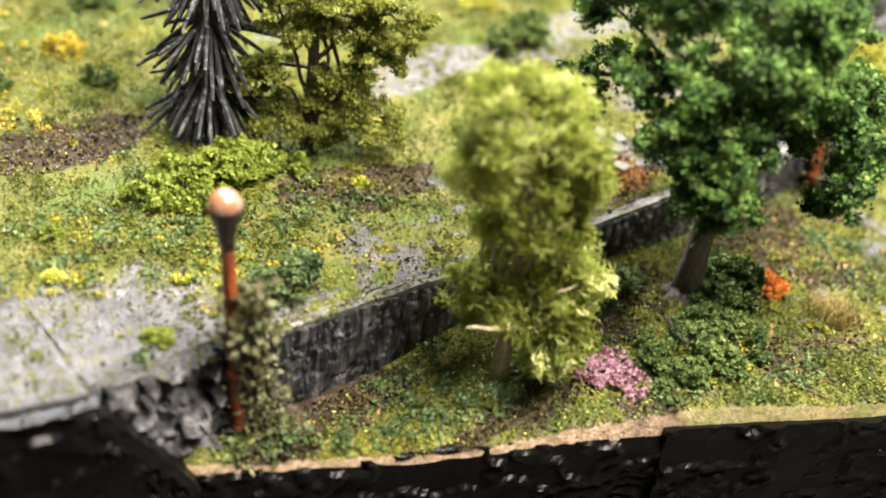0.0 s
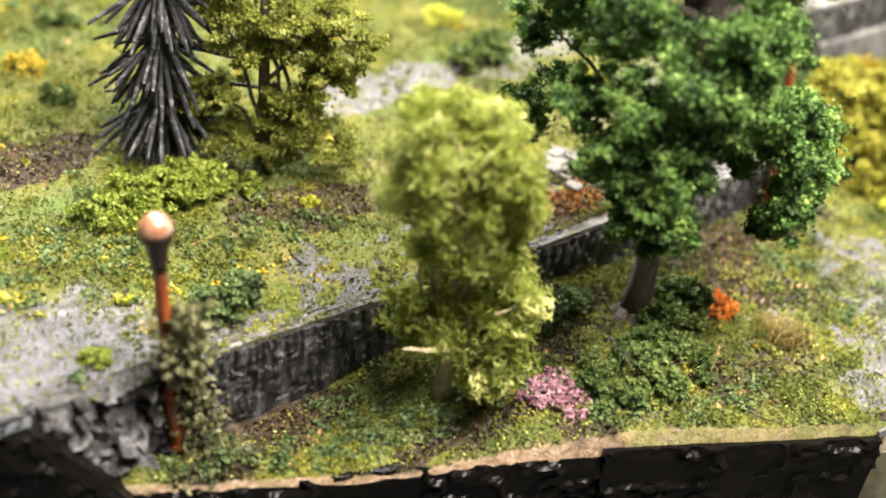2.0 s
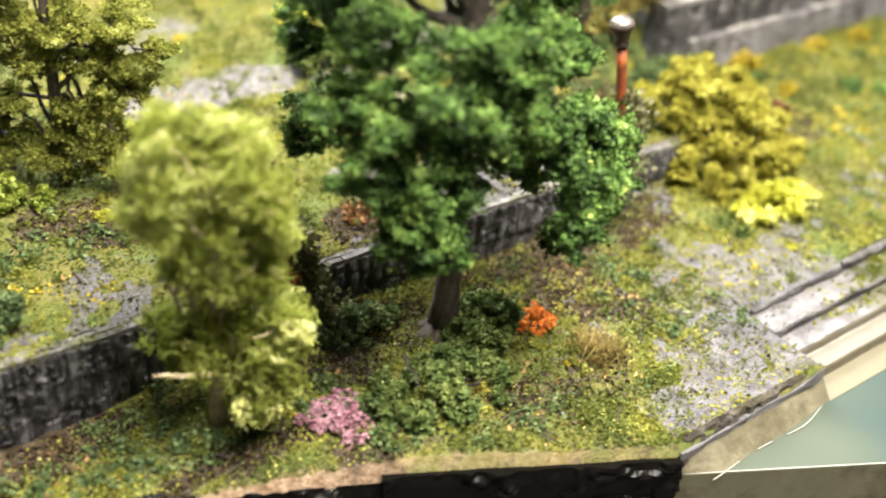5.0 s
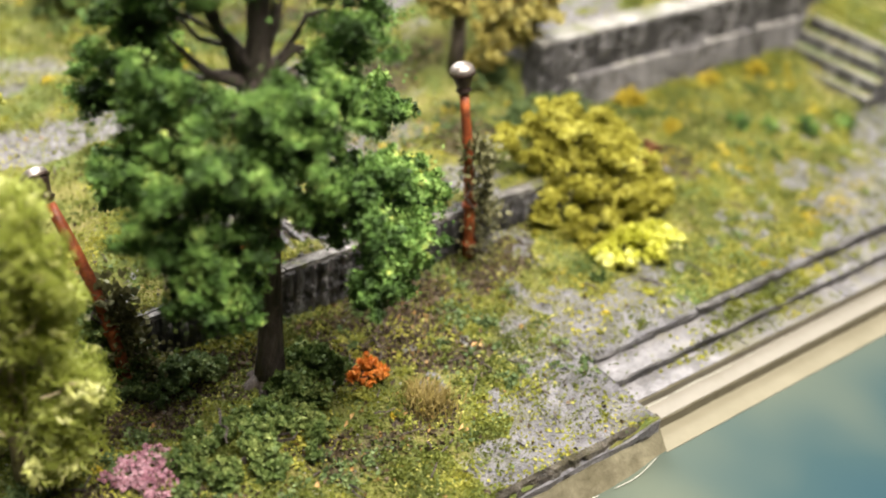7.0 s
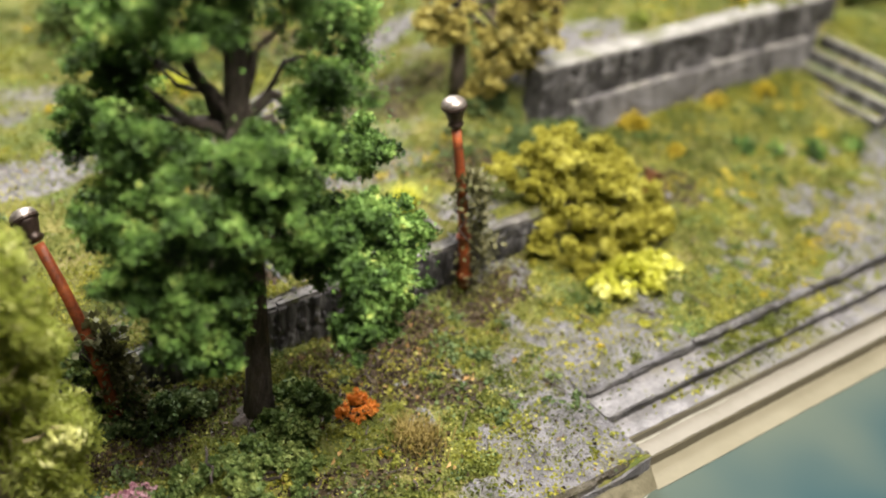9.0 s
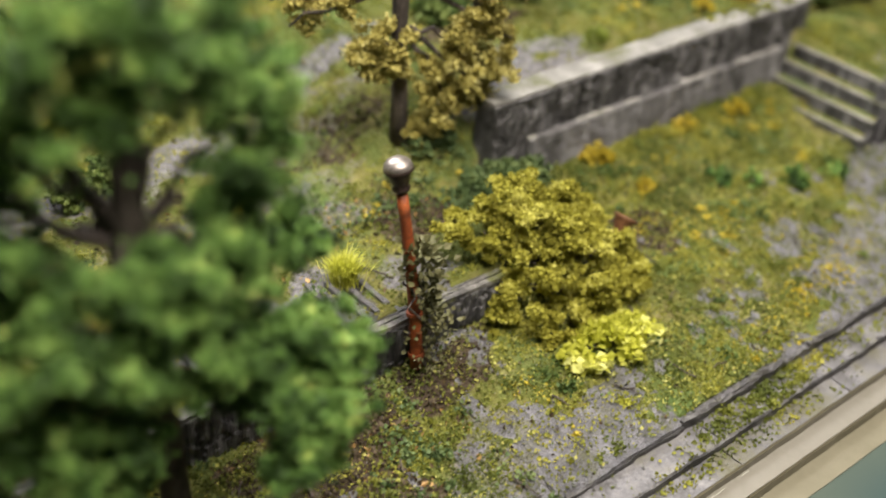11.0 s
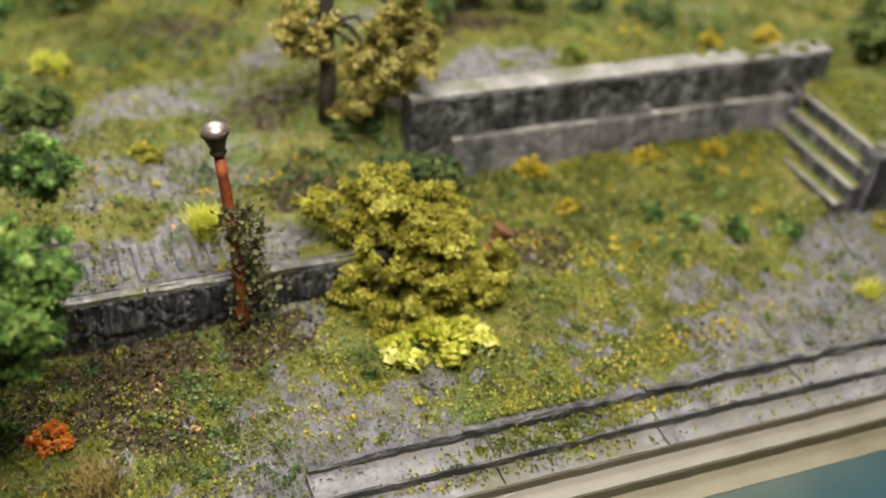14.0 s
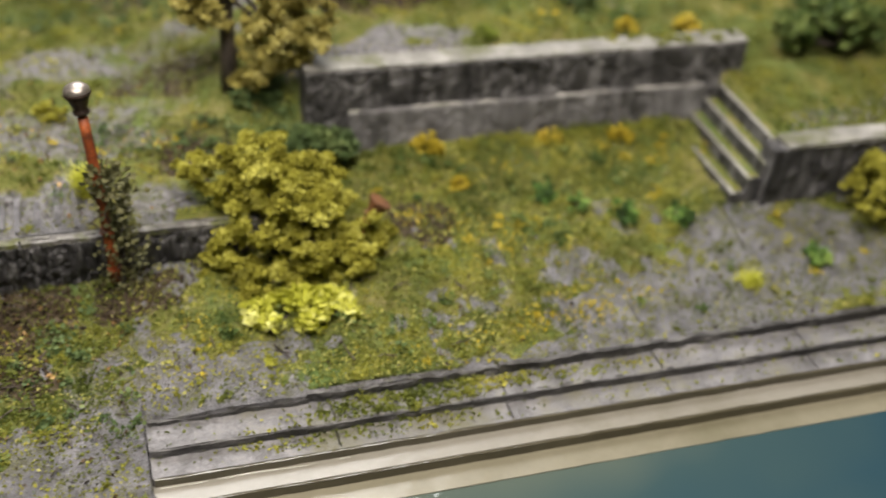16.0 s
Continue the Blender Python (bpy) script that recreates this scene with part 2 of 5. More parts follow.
OCHRE = foliage("leaf_ochre", [(0.0, (0.15, 0.14, 0.014)), (0.5, (0.41, 0.39, 0.055)), (1.0, (0.66, 0.64, 0.17))], 7.0, 0.4, 0.9, tint=0.65)
TAN = foliage("leaf_tan", [(0.0, (0.17, 0.145, 0.028)), (0.5, (0.40, 0.35, 0.095)), (1.0, (0.60, 0.55, 0.22))], 7.0, 0.25, 0.85, tint=0.8)
BRIGHT = foliage("leaf_bright_green", [(0.0, (0.10, 0.14, 0.02)), (0.5, (0.27, 0.34, 0.05)), (1.0, (0.50, 0.55, 0.14))], 3.0, 0.4)
DEEP = foliage("leaf_deep_green", [(0.0, (0.03, 0.055, 0.012)), (0.5, (0.10, 0.155, 0.038)), (1.0, (0.29, 0.345, 0.105))], 6.0, 0.25, tint=0.6)
TEAL = foliage("leaf_blue_green", [(0.0, (0.038, 0.066, 0.023)), (0.5, (0.105, 0.16, 0.056)), (1.0, (0.24, 0.30, 0.11))], 4.0, 0.25)
YELLOW = foliage("leaf_yellow", [(0.0, (0.36, 0.38, 0.03)), (0.5, (0.64, 0.65, 0.10)), (1.0, (0.80, 0.80, 0.36))], 4.0, 0.4)
GOLD = foliage("flock_gold", [(0.0, (0.28, 0.21, 0.012)), (0.5, (0.50, 0.40, 0.03)), (1.0, (0.74, 0.60, 0.12))], 4.0, 0.2)
ORANGE = foliage("petal_orange", [(0.0, (0.42, 0.10, 0.015)), (0.5, (0.68, 0.23, 0.03)), (1.0, (0.85, 0.40, 0.09))], 4.0, 0.3)
PINK = foliage("petal_pink", [(0.0, (0.24, 0.08, 0.11)), (0.5, (0.42, 0.21, 0.27)), (1.0, (0.64, 0.45, 0.50))], 4.0, 0.2)
IVY = foliage("leaf_ivy", [(0.0, (0.05, 0.056, 0.024)), (0.5, (0.125, 0.12, 0.05)), (0.88, (0.22, 0.225, 0.12)), (1.0, (0.42, 0.44, 0.30))], 6.0, 0.2)
MOSS = foliage("flock_moss", [(0.0, (0.065, 0.088, 0.016)), (0.4, (0.14, 0.165, 0.028)), (0.75, (0.28, 0.285, 0.042)), (1.0, (0.50, 0.46, 0.08))], 2.2, 0.3, tint=0.75)
PALE_MOSS = foliage("flock_pale_moss", [(0.0, (0.22, 0.235, 0.04)), (0.5, (0.40, 0.395, 0.09)), (1.0, (0.60, 0.57, 0.20))], 2.6, 0.3, tint=0.6)
LITTER = foliage("dry_litter", [(0.0, (0.018, 0.013, 0.008)), (0.5, (0.045, 0.032, 0.019)), (0.88, (0.14, 0.095, 0.05)), (1.0, (0.40, 0.22, 0.07))], 3.0, 0.12)
FALLEN = foliage("fallen_leaf", [(0.0, (0.20, 0.11, 0.04)), (0.5, (0.42, 0.26, 0.10)), (1.0, (0.62, 0.44, 0.20))], 3.0, 0.15)
RUSSET = foliage("russet_leaf", [(0.0, (0.06, 0.025, 0.01)), (0.5, (0.20, 0.09, 0.025)), (1.0, (0.46, 0.22, 0.05))], 4.0, 0.15)
RUBBLE = surface("pale_rubble", [(0.3, (0.11, 0.10, 0.088)), (0.6, (0.22, 0.208, 0.19))], 9.0, 50.0, (0.09, 0.08, 0.05), 0.85, 0.8, 0.02, stain_at=(0.55, 0.68), stain_scale=4.0)
STRAW = foliage("dry_straw", [(0.0, (0.10, 0.075, 0.02)), (0.5, (0.26, 0.20, 0.06)), (1.0, (0.50, 0.42, 0.16))], 3.0, 0.2)
GRIT = foliage("pale_grit", [(0.0, (0.12, 0.116, 0.11)), (0.5, (0.22, 0.216, 0.21)), (1.0, (0.40, 0.39, 0.38))], 3.0, 0.05)

ROCK = surface("broken_rock", [(0.36, (0.018, 0.017, 0.018)), (0.50, (0.085, 0.083, 0.088)), (0.64, (0.36, 0.353, 0.37))], 6.0, 40.0, (0.03, 0.028, 0.026), 0.42, 0.9, 0.04, stain_at=(0.5, 0.62), stain_scale=2.6, grit=0.35)

# resin water: a clear gloss over a blue-green bed, browner by the bank
WATER, wt, wb = nodes_of("resin_water")
w_at = coords(wt)
w_pos = wt.nodes.new("ShaderNodeNewGeometry")
w_sep = wt.nodes.new("ShaderNodeSeparateXYZ")
w_map = add(wt, "ShaderNodeMapRange", From_Min=-0.75 * K, From_Max=0.85 * K, To_Min=0.0, To_Max=1.0)
wt.links.new(w_pos.outputs["Position"], w_sep.inputs[0])
w_lean = wt.nodes.new("ShaderNodeMath")
w_lean.operation, w_lean.inputs[1].default_value = "MULTIPLY_ADD", -0.18
wt.links.new(w_sep.outputs["X"], w_lean.inputs[0])
wt.links.new(w_sep.outputs["Y"], w_lean.inputs[2])
wt.links.new(w_lean.outputs[0], w_map.inputs["Value"])
w_rag = wt.nodes.new("ShaderNodeMath")
w_rag.operation, w_rag.inputs[1].default_value = "MULTIPLY_ADD", 0.6
wt.links.new(w_map.outputs[0], w_rag.inputs[0])
wt.links.new(noise_of(wt, w_at, 0.6, 2.0, 0.4), w_rag.inputs[2])
wt.links.new(ramp(wt, w_rag.outputs[0], [(0.45, (0.016, 0.047, 0.071)), (0.75, (0.034, 0.064, 0.070)), (1.05, (0.09, 0.108, 0.084))]), wb.inputs["Base Color"])
wb.inputs["Roughness"].default_value = 0.08
wb.inputs["Coat Weight"].default_value = 0.5
bumped(wt, wb, noise_of(wt, w_at, 3.0, 3.0), 0.25, 0.03)
RESIN = surface("resin_side", [(0.3, (0.13, 0.13, 0.075)), (0.7, (0.20, 0.195, 0.12))], 0.8, 6.0, (0.09, 0.08, 0.042), 0.15, 0.1, 0.02, coat=0.5, grit=0.15)


# ---- building helpers ----
rng = np.random.default_rng(7)


def vnoise(p, scale=1.0, seed=0):
    """Value noise in 0..1 for an array of points (n, 2 or 3)."""
    p = np.asarray(p, float) * scale + 37.3 * (seed + 1)
    if p.shape[1] == 2:
        p = np.c_[p, np.full(len(p), 0.5)]
    i = np.floor(p).astype(np.int64)
    f = p - i
    f = f * f * (3 - 2 * f)
    out = np.zeros(len(p))
    for dx in (0, 1):
        for dy in (0, 1):
            for dz in (0, 1):
                h = (i[:, 0] + dx) * 374761393 + (i[:, 1] + dy) * 668265263 + (i[:, 2] + dz) * 2147483647 + seed * 974634
                h = (h ^ (h >> 13)) * 1274126177
                h = ((h ^ (h >> 16)) & 0xFFFF) / 65535.0
                w = np.where(dx, f[:, 0], 1 - f[:, 0]) * np.where(dy, f[:, 1], 1 - f[:, 1]) * np.where(dz, f[:, 2], 1 - f[:, 2])
                out += h * w
    return out


def fbm(p, scale=1.0, octaves=4, seed=0):
    total, weight, amp = 0.0, 0.0, 1.0
    for o in range(octaves):
        total = total + amp * vnoise(p, scale * 2**o, seed + o)
        weight, amp = weight + amp, amp * 0.55
    return total / weight


def smooth(a, b, v):
    t = np.clip((np.asarray(v, float) - a) / (b - a), 0, 1)
    return t * t * (3 - 2 * t)


BASES = {}


def fill(name, geo, material, base, soft=False, mask=None):
    """A mesh from (vertices, faces) in plan units, with its origin at base."""
    verts, faces = geo
    verts = (np.asarray(verts, float) - np.asarray(base, float)) * K
    faces = np.asarray(faces, np.int32)
    me = bpy.data.meshes.new(name)
    n, side = faces.shape
    me.vertices.add(len(verts))
    me.vertices.foreach_set("co", verts.ravel())
    me.loops.add(n * side)
    me.loops.foreach_set("vertex_index", faces.ravel())
    me.polygons.add(n)
    me.polygons.foreach_set("loop_start", np.arange(n, dtype=np.int32) * side)
    me.polygons.foreach_set("loop_total", np.full(n, side, np.int32))
    me.polygons.foreach_set("use_smooth", np.full(n, soft))
    if mask is not None:
        layer = me.color_attributes.new("cover", "FLOAT_COLOR", "POINT")
        layer.data.foreach_set("color", np.c_[mask, np.ones(len(mask))].ravel().astype(np.float32))
    me.materials.append(material)
    me.update(calc_edges=True)
    me.validate()
    return me


def thing(name, base, label, category, group="", kind=""):
    ob = new(name)
    ob.empty_display_size = 0.01
    ob.location = Vector(base) * K
    BASES[ob.name] = tuple(base)
    return tagged(ob, label, category, group, kind)


def part(name, geo, material, parent, label="", soft=False, kind=""):
    base = BASES[parent.name]
    ob = new(name, fill(name, geo, material, base, soft))
    ob.parent = parent
    BASES[ob.name] = base
    return tagged(ob, label, kind=kind)


def single(name, geo, material, base, label, category="", group="", kind="", soft=False, mask=None):
    ob = new(name, fill(name, geo, material, base, soft, mask))
    ob.location = Vector(base) * K
    BASES[ob.name] = tuple(base)
    return tagged(ob, label, category, group, kind)


def joined(*geos):
    verts, faces, n = [], [], 0
    for v, f in geos:
        verts.append(np.asarray(v, float))
        faces.append(np.asarray(f, int) + n)
        n += len(v)
    return np.concatenate(verts), np.concatenate(faces)


def tube(path, radii, sides=8):
    """A closed tapered tube along a path, all quads."""
    path = np.asarray(path, float)
    radii = np.broadcast_to(np.asarray(radii, float), (len(path),))
    rings = []
    for i, p in enumerate(path):
        d = path[min(i + 1, len(path) - 1)] - path[max(i - 1, 0)]
        d = d / (np.linalg.norm(d) + 1e-9)
        a = np.cross(d, (0.31, 0.95, 0.05) if abs(d[2]) > 0.7 else (0, 0, 1.0))
        a /= np.linalg.norm(a)
        b = np.cross(d, a)
        ang = np.linspace(0, 2 * np.pi, sides, endpoint=False)
        rings.append(p + radii[i] * (np.cos(ang)[:, None] * a + np.sin(ang)[:, None] * b))
    rings = [np.repeat(path[:1], sides, 0)] + rings + [np.repeat(path[-1:], sides, 0)]
    v = np.concatenate(rings)
    f = [(r * sides + s, r * sides + (s + 1) % sides, (r + 1) * sides + (s + 1) % sides, (r + 1) * sides + s) for r in range(len(rings) - 1) for s in range(sides)]
    return v, np.array(f)


def lathe(profile, at, sides=20, axis=(0, 0, 1)):
    """A turned shape: profile rows of (radius, height along the axis)."""
    axis = np.asarray(axis, float) / np.linalg.norm(axis)
    path = [np.asarray(at, float) + axis * h for _, h in profile]
    a = np.cross(axis, (0.3, 0.95, 0.0))
    a /= np.linalg.norm(a)
    b = np.cross(axis, a)
    ang = np.linspace(0, 2 * np.pi, sides, endpoint=False)
    v = np.concatenate([p + max(r, 1e-4) * (np.cos(ang)[:, None] * a + np.sin(ang)[:, None] * b) for p, (r, _) in zip(path, profile)])
    f = [(r * sides + s, r * sides + (s + 1) % sides, (r + 1) * sides + (s + 1) % sides, (r + 1) * sides + s) for r in range(len(profile) - 1) for s in range(sides)]
    return v, np.array(f)


def rough_block(x0, x1, y0, y1, z0, z1, step=0.06, rough=0.015, seed=0, scale=7.0, top=None):
    """A block of quads, its faces and edges worn by noise. top(x, y): the height of its upper face."""
    nx, ny, nz = (max(2, int(round(abs(d) / step)) + 1) for d in (x1 - x0, y1 - y0, z1 - z0))
    verts, faces = [], []

    def face(origin, du, dv, nu, nv):
        n = sum(len(v) for v in verts)
        u, w = np.meshgrid(np.linspace(0, 1, nu), np.linspace(0, 1, nv), indexing="ij")
        verts.append(np.asarray(origin, float) + u.reshape(-1, 1) * np.asarray(du, float) + w.reshape(-1, 1) * np.asarray(dv, float))
        i = np.arange(nu * nv).reshape(nu, nv)
        faces.append(np.stack([i[:-1, :-1], i[1:, :-1], i[1:, 1:], i[:-1, 1:]], -1).reshape(-1, 4) + n)

    dx, dy, dz = x1 - x0, y1 - y0, z1 - z0
    face((x0, y0, z1), (dx, 0, 0), (0, dy, 0), nx, ny)
    face((x0, y0, z0), (dx, 0, 0), (0, 0, dz), nx, nz)
    face((x1, y1, z0), (-dx, 0, 0), (0, 0, dz), nx, nz)
    face((x0, y1, z0), (0, -dy, 0), (0, 0, dz), ny, nz)
    face((x1, y0, z0), (0, dy, 0), (0, 0, dz), ny, nz)
    v, f = np.concatenate(verts), np.concatenate(faces)
    if top is not None:
        k = (v[:, 2] - z0) / dz
        v[:, 2] += k * (top(v[:, 0], v[:, 1]) - z1)
    off = np.stack([fbm(v, scale, 3, seed + s) - 0.5 for s in (0, 11, 23)], 1)
    return v + off * 2 * rough, f


def leaf_mesh(at, size, lift=0.45, seed=0, slim=0.5):
    """Small bent leaves, two triangles each, at random turns."""
    r = np.random.default_rng(seed)
    n = len(at)
    size = np.broadcast_to(np.asarray(size, float), (n,)) * r.uniform(0.6, 1.4, n)
    d = r.normal(size=(n, 3))
    d[:, 2] += lift
    d /= np.linalg.norm(d, axis=1, keepdims=True)
    s = np.cross(d, r.normal(size=(n, 3)))
    s /= np.linalg.norm(s, axis=1, keepdims=True) + 1e-9
    up = np.cross(s, d)
    L, W = size[:, None], size[:, None] * slim
    v = np.stack([at - d * L * 0.5, at + s * W * 0.6 + up * L * 0.14, at + d * L * 0.5, at - s * W * 0.6 + up * L * 0.14], 1).reshape(-1, 3)
    i = np.arange(n)[:, None] * 4
    return v, np.concatenate([i + [0, 1, 2], i + [0, 2, 3]], 0)


def clump(at, radius, n, seed, hollow=0.35, lump=0.35):
    """Points for leaves in a lumpy, uneven ball of radii radius."""
    r = np.random.default_rng(seed)
    d = r.normal(size=(n, 3))
    d /= np.linalg.norm(d, axis=1, keepdims=True)
    k = (hollow + (1 - hollow) * r.random(n)) ** 0.6
    k *= 1 - lump + 2 * lump * vnoise(d + np.asarray(at), 2.3, seed % 17)
    return np.asarray(at, float) + d * k[:, None] * np.asarray(radius, float)


def blades(at, length, lean, width, seed=0, droop=0.3):
    """Fine threads or grass blades: bent strips of two quads, as triangles."""
    r = np.random.default_rng(seed)
    n = len(at)
    a = r.uniform(0, 2 * np.pi, n)
    out = np.stack([np.cos(a), np.sin(a), np.zeros(n)], 1) * (lean * r.random(n))[:, None]
    L = (length * r.uniform(0.5, 1.2, n))[:, None]
    side = np.stack([-np.sin(a), np.cos(a), np.zeros(n)], 1) * width / 2
    up = np.array([0, 0, 1.0])
    mid = at + (out * 0.5 + up * 0.6) * L
    tip = at + (out + up * (1 - droop * r.random(n)[:, None])) * L
    v = np.stack([at - side, at + side, mid + side * 0.8, mid - side * 0.8, tip], 1).reshape(-1, 3)
    i = np.arange(n)[:, None] * 5
    return v, np.concatenate([i + [0, 1, 2], i + [0, 2, 3], i + [3, 2, 4]], 0)


def wavy(a, b, n, sway, seed):
    """A path from a to b that wanders by sway."""
    r = np.random.default_rng(seed)
    t = np.linspace(0, 1, n)[:, None]
    p = np.asarray(a, float) * (1 - t) + np.asarray(b, float) * t
    w = r.normal(size=(n, 3)) * sway * np.sin(np.pi * t)
    return p + w

# ---- lie of the land ----
def front(x):
    """The cut at the front of the board: along the rock face, then slanting off to the water."""
    x = np.asarray(x, float)
    return np.where(x < 2.04, 4.03 - 0.25 * (x - 2.04), 4.02 - 0.5415 * (x - 2.04))


def set_back(x):
    """How far the retaining wall stands back at its near end."""
    return 0.16 * np.clip((6.6 - np.asarray(x, float)) / 4.0, 0, 1)


def skewed(geo):
    """Shift a straight piece of the wall or its slabs to the wall's true line."""
    v = np.array(geo[0], float)
    v[:, 1] += set_back(v[:, 0])
    return v, geo[1]


def low(x, y):
    """Height of the lower yard."""
    x, y = np.asarray(x, float), np.asarray(y, float)
    sink = 0.06 * smooth(7.8, 6.9, x) + 0.24 * smooth(4.7, 2.9, x) + 0.04 * smooth(5.7, 6.4, x) * smooth(7.6, 6.9, x)
    return -sink + 0.16 * smooth(2.8, 4.1, y) * smooth(7.6, 10.0, x) + 0.14 * smooth(4.1, 4.9, y) * smooth(8.2, 9.5, x) + 0.08 * smooth(3.3, 3.9, y) * smooth(5.6, 7.0, x) * (1 - smooth(7.6, 10, x)) - 0.03 * smooth(3.2, 1.9, y)


def high(x, y):
    """Height of the upper ground behind the retaining wall."""
    x, y = np.asarray(x, float), np.asarray(y, float)
    h = 0.37 - 0.09 * smooth(6.8, 4.4, x) + 0.13 * smooth(4.2, 6.4, y) + 0.06 * smooth(6.4, 9.0, y)
    h = h + 0.40 * smooth(7.6, 8.9, x) * smooth(4.9, 5.5, y)
    return h


def blobs(x, y, rows):
    """The largest of soft round patches (x, y, rx, ry, weight)."""
    out = np.zeros(len(x))
    rag = 1.6 * (fbm(np.c_[x, y], 3.5, 4, 61) - 0.5)
    for cx, cy, rx, ry, w in rows:
        d = rag + np.sqrt(((x - cx) / rx) ** 2 + ((y - cy) / ry) ** 2)
        out = np.maximum(out, w * (1 - smooth(0.55, 1.15, d)))
    return out


BARE_LOW = [(7.35, 2.4, 1, 0.55, 1), (7.9, 2.75, 0.6, 0.42, 1), (6.67, 2.18, 0.8, 0.3, 0.9), (7.2, 3, 0.55, 0.45, 0.75), (11.3, 2.9, 1.2, 0.6, 1), (12.4, 3.2, 0.9, 0.6, 0.9), (10.3, 2.65, 0.5, 0.12, 0.7), (10.5, 3.33, 0.4, 0.25, 0.8), (11.9, 3.5, 0.6, 0.3, 0.7)]
BARE_HIGH = [(7.6, 4.35, 0.5, 0.25, 0.8), (7.0, 6.15, 0.7, 0.3, 0.85), (8.4, 6.55, 0.7, 0.3, 0.85), (6.3, 5.95, 0.6, 0.3, 0.8), (9.8, 5.65, 0.6, 0.2, 0.9), (7, 5.2, 0.9, 0.45, 0.8), (7.6, 5.45, 0.7, 0.3, 0.63), (6.3, 5.5, 0.6, 0.3, 0.56), (1.69, 4.5, 1.1, 0.62, 1), (2.59, 4.3, 0.5, 0.25, 0.9), (3.84, 4.55, 0.45, 0.3, 0.5), (6.7, 4.4, 0.8, 0.4, 1.05), (5.04, 6.16, 0.6, 0.3, 0.95), (5.6, 6.15, 0.7, 0.3, 0.95), (5.2, 7.3, 0.8, 0.4, 0.7), (7.7, 6.2, 0.9, 0.45, 0.63), (5.75, 4.55, 0.35, 0.3, 0.8), (9.4, 5.4, 0.9, 0.22, 1), (11.9, 6, 0.5, 0.3, 0.6)]
SOIL_LOW = [(4.47, 2.88, 0.4, 0.18, 0.5), (2.55, 3.82, 0.35, 0.14, 0.9), (3.6, 3.34, 0.5, 0.12, 0.6), (5.02, 2.7, 0.6, 0.12, 0.25), (3.05, 3.94, 0.5, 0.26, 1), (2.7, 3.84, 0.25, 0.12, 0.8), (5.52, 2.7, 0.5, 0.22, 0.35), (4.1, 3.2, 0.35, 0.12, 0.7), (4.77, 3.68, 0.8, 0.35, 0.9), (6.57, 3.68, 0.9, 0.33, 0.62), (7.4, 3.78, 0.65, 0.26, 0.62), (6.07, 3.38, 0.6, 0.3, 0.5), (5.92, 2.68, 0.5, 0.25, 0.35), (6.57, 3.08, 0.3, 0.2, 0.6), (9.45, 4, 0.3, 0.3, 0.7)]
SOIL_HIGH = [(7, 5.3, 1.1, 0.6, 0.1), (7.9, 5.1, 0.4, 0.3, 0.3), (7.4, 5, 0.6, 0.3, 0.18), (6.3, 5, 0.6, 0.3, 0.2), (7.9, 4.75, 0.45, 0.25, 0.44), (6, 5.6, 0.7, 0.3, 0.15), (4.14, 5, 0.4, 0.22, 0.9), (3.69, 5.16, 0.4, 0.2, 0.6), (5.55, 4.25, 0.5, 0.25, 0.95), (2.69, 6.3, 0.5, 0.3, 0.8), (2.24, 6.25, 0.3, 0.3, 0.7), (7.9, 5.75, 0.7, 0.4, 0.34), (7.5, 7.3, 0.7, 0.4, 0.39), (9.55, 6.15, 0.5, 0.25, 0.6), (6.3, 4.45, 0.5, 0.25, 0.3)]


def cover_low(x, y):
    p = np.c_[x, y]
    return np.clip(0.72 + 1.7 * (fbm(p, 2.2, 4, 3) - 0.5) + 1.3 * (fbm(p, 9.0, 3, 44) - 0.5) - 0.72 * blobs(x, y, BARE_LOW), 0, 1.3)


def cover_high(x, y):
    p = np.c_[x, y]
    return np.clip(0.72 + 1.7 * (fbm(p, 2.0, 4, 9) - 0.5) + 1.3 * (fbm(p, 9.0, 3, 45) - 0.5) - 0.70 * blobs(x, y, BARE_HIGH), 0, 1.3)


def ruled(x0, x1, step, y0, y1, height, skirt):
    """A sheet between the lines y0(x) and y1(x), with skirts down to the depth skirt."""
    xs = np.linspace(x0, x1, int((x1 - x0) / step) + 1)
    a, b = y0(xs), y1(xs)
    nv = int(max(b - a) / step) + 1
    t = np.linspace(0, 1, nv)
    X = np.repeat(xs, nv)
    Y = (a[:, None] + (b - a)[:, None] * t).ravel()
    Z = height(X, Y)
    v = np.c_[X, Y, Z]
    i = np.arange(len(xs) * nv).reshape(len(xs), nv)
    f = [np.stack([i[:-1, :-1], i[1:, :-1], i[1:, 1:], i[:-1, 1:]], -1).reshape(-1, 4)]
    for line in (i[:, 0], i[::-1, -1], i[0, ::-1], i[-1, :]):
        n = len(v)
        low_v = v[line].copy()
        low_v[:, 2] = skirt
        v = np.concatenate([v, low_v])
        k = n + np.arange(len(line))
        f.append(np.stack([k[:-1], k[1:], line[1:], line[:-1]], -1))
    return v, np.concatenate(f)


def masks(v, soil, sand=None, bare=(), worn=0.0):
    x, y = v[:, 0], v[:, 1]
    m = np.zeros((len(v), 3))
    m[:, 0] = np.maximum(blobs(x, y, soil), worn * smooth(0.32, 0.05, y - front(x)))
    m[:, 1] = blobs(x, y, bare)
    if sand is not None:
        m[:, 2] = np.where(v[:, 2] < -0.5, 2.4 * smooth(4.6, 4.1, x), sand(x, y))
    return m


def const(value):
    return lambda x: np.full(len(np.atleast_1d(x)), float(value))


